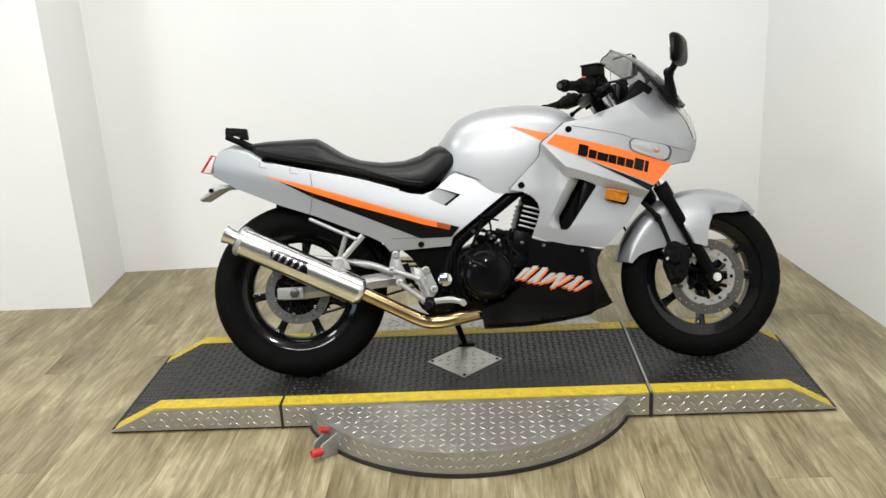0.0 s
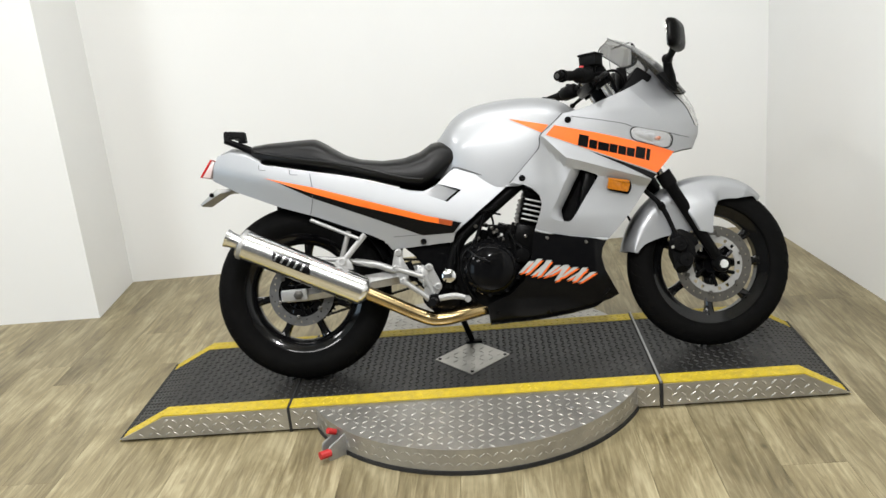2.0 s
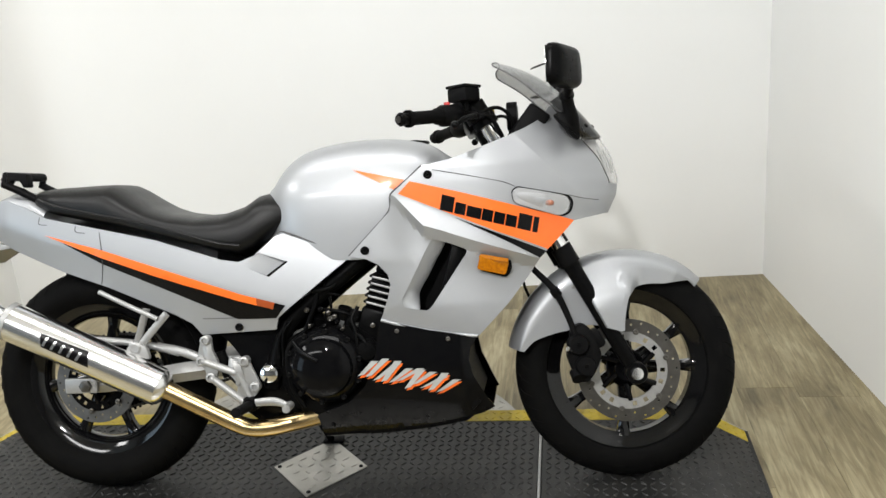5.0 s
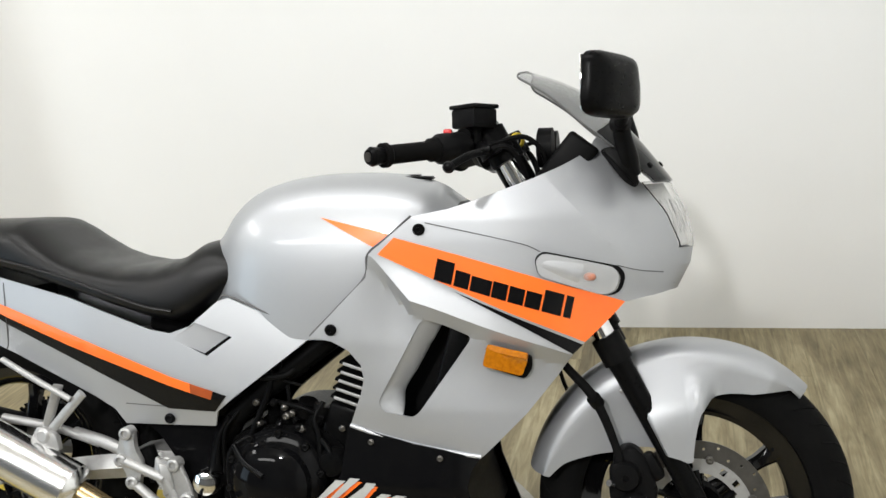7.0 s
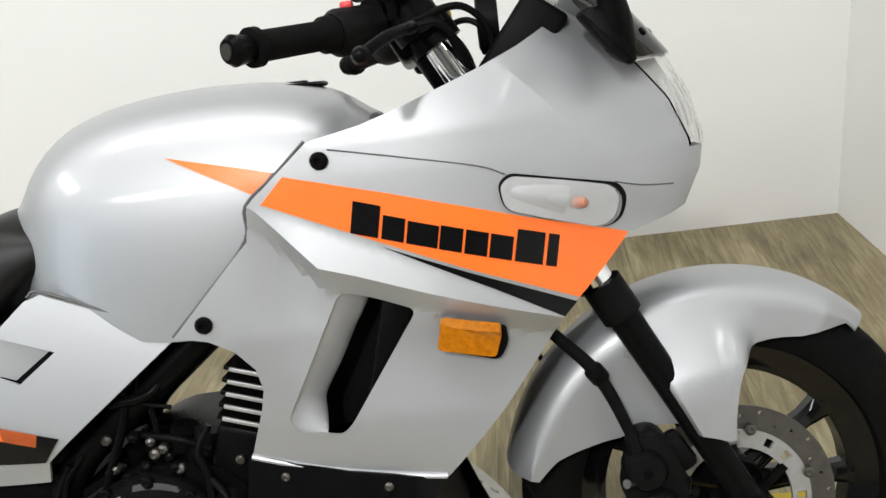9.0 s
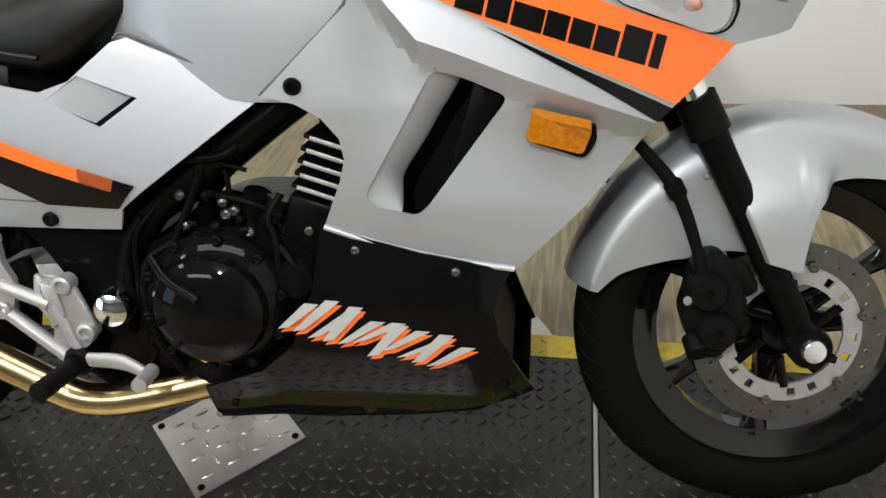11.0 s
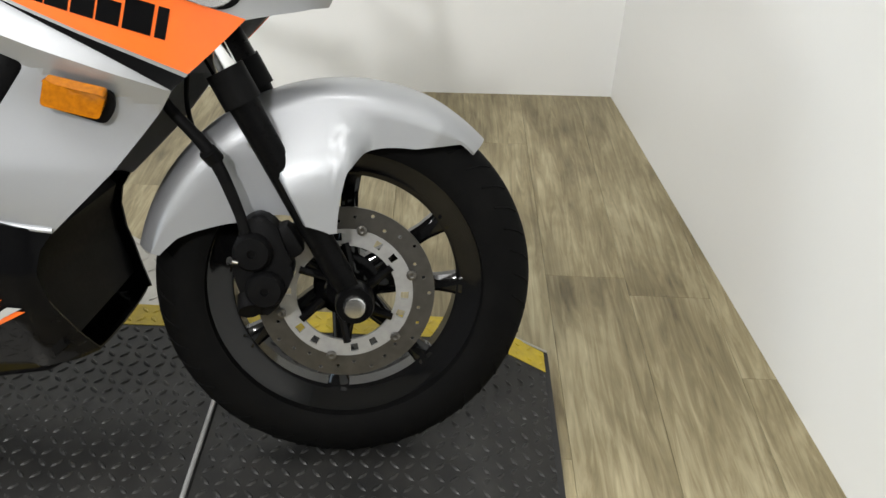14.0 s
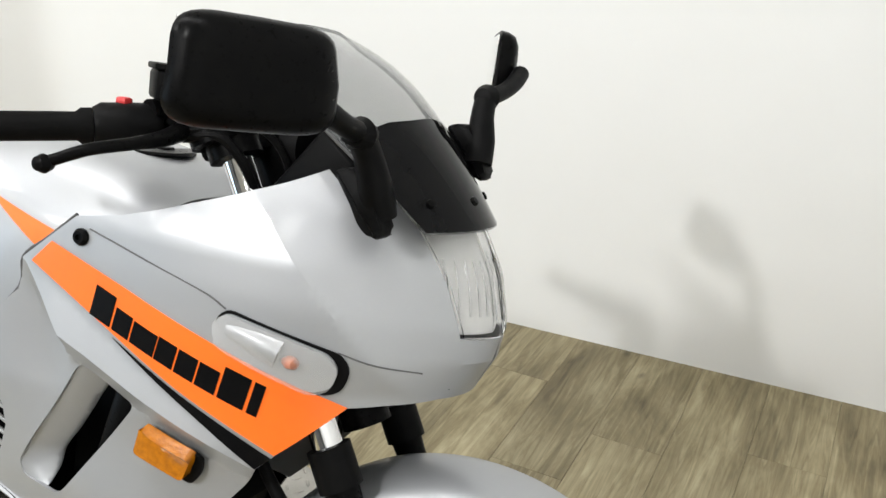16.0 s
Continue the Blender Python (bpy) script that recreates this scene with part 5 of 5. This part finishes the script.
for k in range(16):
    x, z = 0.60 + 0.14 * random.random(), 0.44 + 0.06 * random.random()
    part("fitting", lathe([(0.007, 0.0), (0.007, -0.008), (0.004, -0.011), (0, -0.010)], 8, m=Matrix.Translation((x, -0.118 - 0.012 * random.random(), z)) @ pose(0, 0, 0, 50 * (random.random() - 0.5), 0, 50 * (random.random() - 0.5))), (STEEL, SATIN, GLOSS)[k % 3], eng)
part("sight_plug", lathe([(0.024, 0.03), (0.026, -0.004), (0.022, -0.012), (0.012, -0.016), (0, -0.017)], 28, m=Matrix.Translation((0.507, -0.142, 0.343))), CHROME, bike, "chrome pivot cap")
part("radiator", box(0.035, 0.28, 0.22, (0.965, 0, 0.56), 0.006, pose(0, 0, 0, 0, 15, 0)), SATIN, bike)

# swing arm and chain
for s in (-1, 1):
    part("swing_arm", tube([(0.50, s * 0.10, 0.345), (0.40, s * 0.105, 0.342), (0.25, s * 0.105, 0.328), (0.06, s * 0.105, 0.305), (-0.045, s * 0.105, 0.30)], [0.022, 0.026, 0.025, 0.021, 0.019], 4, 6, flat=0.7), CAST, bike, "silver box section swing arm", 30)
part("swing_brace", box(0.10, 0.2, 0.035, (0.36, 0, 0.345), 0.008), CAST, bike)
part("shock_linkage", tube([(0.20, -0.115, 0.40), (0.27, -0.12, 0.385), (0.33, -0.12, 0.36)], 0.012, 12, 4), CAST, bike)
part("torque_rod", tube([(0.035, -0.115, 0.425), (0.16, -0.12, 0.41), (0.26, -0.12, 0.382)], 0.009, 10, 4), CAST, bike, "silver torque rod")
part("rear_caliper", box(0.085, 0.05, 0.055, (0.015, -0.088, 0.405), 0.014, pose(0, 0, 0, 0, 10, 0), seg=3), MATTE, bike)
part("chain_adjuster", prism(rounded([(-0.06, 0.285), (0.03, 0.285), (0.03, 0.325), (-0.06, 0.325)], 0.006), -0.126, -0.112, 0.003), CAST, bike)
part("rear_axle_nut", lathe([(0.016, 0), (0.016, -0.012), (0.008, -0.014), (0, -0.014)], 6, m=Matrix.Translation((0.0, -0.124, RZ))), STEEL, bike)
bm = bmesh.new()
for k in range(46):
    t = k / 45
    for z0, z1 in ((RZ + 0.108, 0.345 + 0.03), (RZ - 0.108, 0.345 - 0.03)):
        box(0.011, 0.014, 0.009, (0.0 + 0.50 * t, 0.078, z0 + (z1 - z0) * t), 0.002, bm=bm, seg=1)
part("chain", bm, STEEL, bike)["kind"] = "stuff"
part("shock", tube([(0.30, 0, 0.36), (0.36, 0, 0.56)], 0.03, 16, straight=True), SATIN, bike)

# footpeg bracket: triangle of cast bars
rest = part("footrest_bracket", prism(rounded([(0.406, 0.392), (0.424, 0.380), (0.452, 0.390), (0.484, 0.312), (0.474, 0.294), (0.434, 0.260), (0.420, 0.272), (0.426, 0.320), (0.402, 0.350)], 0.008), -0.150, -0.139, 0.004), CAST, bike, "cast aluminium footrest bracket")
part("bracket_ear", prism(rounded([(0.326, 0.386), (0.340, 0.440), (0.352, 0.448), (0.364, 0.436), (0.366, 0.405), (0.382, 0.372), (0.372, 0.334), (0.352, 0.326), (0.346, 0.356)], 0.008), -0.150, -0.139, 0.004), CAST, rest)
part("bracket_web", prism(rounded([(0.414, 0.382), (0.438, 0.372), (0.446, 0.330), (0.424, 0.312)], 0.006), -0.155, -0.146, 0.003), CAST, rest)
for a, b, r in (((0.340, 0.381), (0.424, 0.348), 0.0095), ((0.360, 0.338), (0.440, 0.272), 0.0095), ((0.430, 0.348), (0.456, 0.284), 0.008)):
    part("bracket_bar", tube([(a[0], -0.149, a[1]), (b[0], -0.149, b[1])], r, 10, straight=True), CAST, rest)
for x, z in ((0.338, 0.381), (0.351, 0.434), (0.360, 0.339), (0.446, 0.377), (0.470, 0.311)):
    part("bracket_boss", lathe([(0.0125, 0.012), (0.0125, -0.008), (0.010, -0.010), (0.007, -0.010), (0.006, -0.006), (0, -0.006)], 18, m=Matrix.Translation((x, -0.148, z))), CAST, rest)
part("footpeg", tube([(0.455, -0.15, 0.265), (0.450, -0.235, 0.268)], 0.013, 14, straight=True), MATTE, bike, "black rubber footpeg")
part("peg_joint", lathe([(0.021, 0.02), (0.021, -0.015), (0.015, -0.022), (0, -0.022)], 18, m=Matrix.Translation((0.455, -0.14, 0.268))), MATTE, bike)
ped2 = part("brake_pedal", tube([(0.470, -0.155, 0.272), (0.52, -0.165, 0.276), (0.555, -0.175, 0.268)], [0.010, 0.011, 0.008], 10, 4, flat=0.6), CAST, bike, "aluminium rear brake pedal")
part("pedal_tip", tube([(0.560, -0.165, 0.266), (0.562, -0.205, 0.266)], 0.010, 12, straight=True), CAST, ped2)
part("brake_rod", tube([(0.44, -0.13, 0.29), (0.36, -0.13, 0.385), (0.355, -0.128, 0.43)], 0.005, 8, 4), SATIN, bike)
part("brake_cylinder", tube([(0.395, -0.125, 0.335), (0.375, -0.125, 0.40)], 0.014, 12, straight=True), SATIN, bike)
part("lower_clutter", prism(rounded([(0.42, 0.27), (0.60, 0.26), (0.62, 0.215), (0.56, 0.19), (0.47, 0.215)], 0.015), -0.10, 0.10, 0.008), SATIN, bike)

# exhaust
A, B = Vector((-0.168, -0.190, 0.498)), Vector((0.222, -0.165, 0.303))
D = (B - A).normalized()
can = part("silencer", tube([A, A + D * 0.006, A + D * 0.02, A + D * 0.05, B - D * 0.05, B - D * 0.012, B], [0.043, 0.047, 0.049, 0.0495, 0.0495, 0.0495, 0.0495], 40, 3), POLISH, bike, "polished aluminium silencer can", 30)
part("silencer_end", tube([B - D * 0.002, B + D * 0.008, B + D * 0.020], [0.047, 0.044, 0.030], 32, straight=True), POLISH, can)
bm = bmesh.new()
prof = [(0.024, 0), (0.026, -0.03), (0.031, -0.050), (0.027, -0.050), (0.021, -0.01)]
rot = D.to_track_quat("Y", "Z").to_matrix().to_4x4()
part("silencer_tip", lathe(prof, 28, m=Matrix.Translation(A + D * 0.004) @ rot, closed=True), POLISH, can, "rolled bright outlet tip")
part("tip_core", lathe([(0.020, -0.02), (0, -0.02)], 20, m=Matrix.Translation(A) @ rot), GAP, can)
for f in (0.03,):
    q = A + (B - A) * f
    part("can_band", tube([q - D * 0.007, q + D * 0.007], 0.0508, 40, straight=True), CAST, can)


def can_place(u, v):
    """u along the can, v round it."""
    side = D.cross(Vector((0, 0, 1))).normalized()
    up = side.cross(D)
    n = side * math.cos(v / 0.05) + up * math.sin(v / 0.05)
    return A + D * u + n * 0.0497, n


part("maker_patch", sheet([(0.115, 0.020), (0.245, 0.026), (0.260, -0.012), (0.130, -0.012)], can_place, (), 0.008, 0.0006, 0.001), DECAL, can, "black decal patch")
for k in range(5):
    x = 0.128 + 0.023 * k
    part("patch_bar", sheet([(x + 0.002, -0.008), (x + 0.009, -0.008), (x + 0.013, 0.016), (x + 0.006, 0.016)], can_place, (), 0.008, 0.0004, 0.0016), POLISH, can)
part("header_pipe", tube([B + D * 0.005, (0.30, -0.162, 0.262), (0.37, -0.158, 0.224), (0.42, -0.156, 0.199), (0.455, -0.156, 0.188), (0.50, -0.152, 0.187), (0.56, -0.142, 0.196), (0.63, -0.118, 0.206), (0.70, -0.09, 0.212)], 0.0235, 22, 6), BRASS, bike, "heat-tinted golden exhaust pipe")
bm = bmesh.new()
tube([(0.192, -0.148, 0.505), (0.160, -0.150, 0.412)], 0.010, 10, straight=True, bm=bm, flat=0.5)
tube([(0.245, -0.148, 0.490), (0.165, -0.150, 0.406)], 0.010, 10, straight=True, bm=bm, flat=0.5)
hang = part("silencer_bracket", bm, CAST, bike, "silver V-shaped silencer hanger")
part("bracket_bolt", lathe([(0.016, 0.01), (0.016, -0.010), (0.010, -0.014), (0, -0.013)], 16, m=Matrix.Translation((0.163, -0.155, 0.406))), CAST, hang)
part("bracket_foot", prism(rounded([(0.13, 0.39), (0.20, 0.375), (0.19, 0.41), (0.15, 0.425)], 0.008), -0.165, -0.15, 0.003), CAST, hang)

# belly pan
BELLY = [(0.790, 0.474), (0.845, 0.455), (0.907, 0.439), (0.965, 0.429), (1.020, 0.416), (1.004, 0.392), (0.998, 0.362), (1.006, 0.322), (1.035, 0.262), (1.052, 0.232), (1.03, 0.222), (0.89, 0.196), (0.777, 0.184), (0.627, 0.182), (0.622, 0.235), (0.70, 0.262), (0.745, 0.305), (0.775, 0.385)]


def belly_half(x, z):
    return float(np.interp(z, [0.17, 0.20, 0.25, 0.30, 0.36, 0.48], [0.108, 0.124, 0.143, 0.157, 0.162, 0.157])) - 0.35 * max(0, x - 0.98) + 0.012 * (1 - smooth(0.62, 0.72, x))


bp = surface(belly_half)
for s in (-1, 1):
    pan = part("belly_pan", sheet(BELLY, bp, (), 0.014, 0.004, 0, s), GLOSS, bike, "gloss black belly pan side", 35)
    # script mark as plain slanted strokes
    heights = (0.036, 0.044, 0.040, 0.050, 0.034, 0.030, 0.046, 0.030, 0.026, 0.042, 0.030)
    for k, h in enumerate(heights):
        t = k / 10
        x, z = 0.732 + 0.186 * t, 0.336 - 0.050 * t + (0.006 if k % 2 else 0)
        lean = 0.040 + 0.008 * (k % 3)
        z += 0.008
        stroke = [(x, z - h * 0.5), (x + 0.015, z - h * 0.5 + 0.003), (x + 0.014 + lean, z + h * 0.5), (x + lean - 0.004, z + h * 0.5 + 0.001)]
        link = [(x + 0.004, z - h * 0.45), (x + 0.030, z - h * 0.1), (x + 0.034, z + h * 0.12), (x + 0.010, z - h * 0.2)]
        for o in (stroke, link):
            part("script_shadow", sheet(o, bp, (), 0.02, 0.0005, 0.0012 + 0.0001 * k, s), ORANGE, pan)
        part("script_stroke", sheet([(a - 0.003, b + 0.006) for a, b in stroke], bp, (), 0.02, 0.0005, 0.0028 + 0.0001 * k, s), GREY_D, pan)
    for x, z in ((0.655, 0.205), (0.83, 0.440), (0.952, 0.416)):
        p = bp(x, z)[0]
        part("pan_bolt", lathe([(0.0055, 0.003), (0.0055, -0.002), (0.003, -0.004), (0, -0.003)], 12, m=Matrix.Translation((p.x, p.y * -s, p.z)) @ (pose(0, 0, 0) if s < 0 else pose(0, 0, 0, 180))), SATIN if z < 0.3 else STEEL, pan)
bm = bmesh.new()
rings = []
for x in np.linspace(0.63, 1.045, 20):
    zb = float(np.interp(x, [0.62, 0.777, 0.89, 1.03, 1.052], [0.182, 0.184, 0.196, 0.222, 0.235]))
    w = belly_half(x, zb)
    rings.append([(x, w * math.cos(a), zb - 0.03 * math.sin(a) * (1 if x < 1.0 else 0.4)) for a in np.linspace(0, math.pi, 13)])
bm = loft(rings, False, close=False)
bmesh.ops.recalc_face_normals(bm, faces=bm.faces)
bmesh.ops.solidify(bm, geom=bm.faces[:], thickness=0.003)
part("belly_floor", bm, GLOSS, bike)
part("pan_front", prism([(1.0, 0.40), (0.985, 0.36), (0.99, 0.32), (1.02, 0.25), (1.0, 0.23), (0.96, 0.33), (0.98, 0.42)], -0.135, 0.135, 0.004), MATTE, bike)

# side stand on the far side
st = part("side_stand", tube([(0.52, 0.10, 0.22), (0.545, 0.145, 0.14), (0.570, 0.190, 0.062)], 0.011, 12, 4), SATIN, bike, "black side stand leg")
part("stand_foot", box(0.06, 0.035, 0.008, (0.578, 0.195, 0.057), 0.003, pose(0, 0, 0, 15.5)), SATIN, st)

# ---- handlebars ----
for s in (-1, 1):
    inn, end = Vector((1.010, s * 0.130, 0.962)), Vector((0.894, s * 0.282, 0.943))
    d = (end - inn).normalized()
    bar = part("handlebar", tube([inn - d * 0.03, end], 0.011, 14, straight=True), SATIN, bike, "black clip-on handlebar")
    part("grip", tube([inn + d * 0.075, inn + d * 0.085, inn + d * 0.09, end - d * 0.026, end - d * 0.022, end - d * 0.014], [0.020, 0.020, 0.0158, 0.0158, 0.020, 0.020], 22, straight=True), RUBBER, bar, "black rubber grip")
    part("bar_end", tube([end - d * 0.014, end + d * 0.006, end + d * 0.012], [0.013, 0.016, 0.012], 20, straight=True), SATIN, bar)
    part("bar_end_screw", tube([end + d * 0.010, end + d * 0.014], 0.008, 14, straight=True), STEEL, bar)
    sw = part("switch_housing", tube([inn + d * 0.008, inn + d * 0.016, inn + d * 0.066, inn + d * 0.074], [0.020, 0.026, 0.026, 0.021], 20, straight=True), MATTE, bar)
    q = inn + d * 0.045
    part("switch_button", box(0.014, 0.012, 0.010, tuple(q + Vector((-0.002, 0, 0.027))), 0.003), REDP if s < 0 else MATTE, bar, "red switch button" if s < 0 else "")
    part("lever", tube([(1.030, s * 0.135, 0.958), (1.046, s * 0.175, 0.953), (1.047, s * 0.215, 0.948), (1.032, s * 0.252, 0.940), (1.012, s * 0.276, 0.926)], [0.011, 0.009, 0.007, 0.0065, 0.006], 12, 6), SATIN, bar, "black lever")
    part("lever_ball", lathe([(0, -0.010), (0.007, -0.007), (0.010, 0), (0.007, 0.007), (0, 0.010)], 16, m=Matrix.Translation((1.008, s * 0.279, 0.923))), SATIN, bar)
    clamp = Vector((FX + 0.012, s * 0.098, FZ)) + RAKE * 0.775
    part("bar_clamp", tube([clamp - RAKE * 0.022, clamp + RAKE * 0.022], 0.031, 20, straight=True), SATIN, bar)
    part("clamp_bridge", tube([clamp, inn], [0.018, 0.014], 12, straight=True), SATIN, bar)
    if s < 0:
        part("master_cylinder", tube([inn + Vector((0.01, 0.05, 0.022)), inn + d * 0.03 + Vector((0.012, 0, 0.018))], 0.014, 14, straight=True), SATIN, bar)
        part("fluid_reservoir", box(0.060, 0.052, 0.034, (1.018, -0.130, 1.008), 0.005, pose(0, 0, 0, 0, 0, -38), seg=2), MATTE, bar, "black brake fluid reservoir")
        part("reservoir_lid", box(0.064, 0.056, 0.007, (1.018, -0.130, 1.028), 0.002, pose(0, 0, 0, 0, 0, -38)), MATTE, bar)
        part("reservoir_neck", tube([(1.018, -0.130, 0.995), (1.018, -0.130, 0.965)], 0.014, 12, straight=True), SATIN, bar)
    part("cable", tube([inn + Vector((0.03, 0, 0.0)), (1.10, s * 0.10, 0.975), (1.13, s * 0.075, 0.93), (1.11, s * 0.05, 0.84)], 0.0045, 8, 8), MATTE, bar)
    part("cable", tube([inn + Vector((0.02, 0.0, -0.01)), (1.075, s * 0.115, 0.955), (1.10, s * 0.085, 0.89), (1.08, s * 0.06, 0.80)], 0.006, 8, 8), MATTE, bar)
part("ignition_lock", lathe([(0.017, 0.02), (0.017, -0.014), (0.013, -0.018), (0, -0.018)], 20, m=Matrix.Translation((1.055, 0, 0.955)) @ pose(0, 0, 0, -90)), MATTE, bike)
part("steering_stem", tube([(1.225, 0, 0.62), (1.05, 0, 0.945)], 0.03, 18, straight=True), SATIN, bike)
part("head_tube", tube([(1.19, 0, 0.69), (1.085, 0, 0.89)], 0.042, 20, straight=True), SATIN, bike)
# black block added to make the cockpit gap read dark
part("cowl_inner", prism([(0.92, 0.80), (1.00, 0.845), (1.10, 0.875), (1.20, 0.90), (1.26, 0.86), (1.23, 0.77), (1.0, 0.74)], -0.085, 0.09, 0.01), MATTE, bike)

# the key in the lock, with a yellow tag
key = part("key", box(0.022, 0.003, 0.03, (1.062, 0.0, 0.968), 0.001), STEEL, bike)
part("key_tag", lathe([(0.010, -0.002), (0.016, -0.002), (0.016, 0.002), (0.010, 0.002)], 24, closed=True, m=Matrix.Translation((1.068, 0.01, 0.975)) @ pose(0, 0, 0, 15, 0, 40)), YELLOW, key, "yellow key ring")

# ---- set the parts on the leaning bike: bodywork on the frame, the front end turned a little to the left ----
FRONT_END = {"front_wheel", "fork_leg", "front_fender", "front_caliper", "hose_clip", "front_brake_hose", "fork_tube", "fork_clamp"}
REAR_END = {"rear_wheel", "swing_arm", "swing_brace", "chain", "rear_caliper", "torque_rod", "chain_adjuster", "rear_axle_nut", "shock_linkage",
            "silencer", "silencer_bracket", "header_pipe", "side_stand", "sprocket"}
BODY = Matrix.Translation((-0.010, 0, -0.014)) @ Matrix.Diagonal((1.033, 1.14, 1.0, 1.0))
RAISED = {"seat": 0.030, "tail_top": 0.016, "grab_rail": 0.016, "rail_end": 0.016, "fuel_cap": 0.030}
PIVOT = Vector((FX + 0.012, 0, FZ))
STEER = Matrix.Translation((0.016, 0, 0)) @ Matrix.Translation(PIVOT) @ Matrix.Rotation(radians(4.5), 4, RAKE) @ Matrix.Translation(-PIVOT)
for ob in list(bike.children):
    kind = ob.name.split(".")[0]
    if kind not in REAR_END:
        lift = Matrix.Translation((0, 0, RAISED.get(kind, 0.0)))
        ob.matrix_basis = lift @ (STEER if kind in FRONT_END else BODY) @ ob.matrix_basis
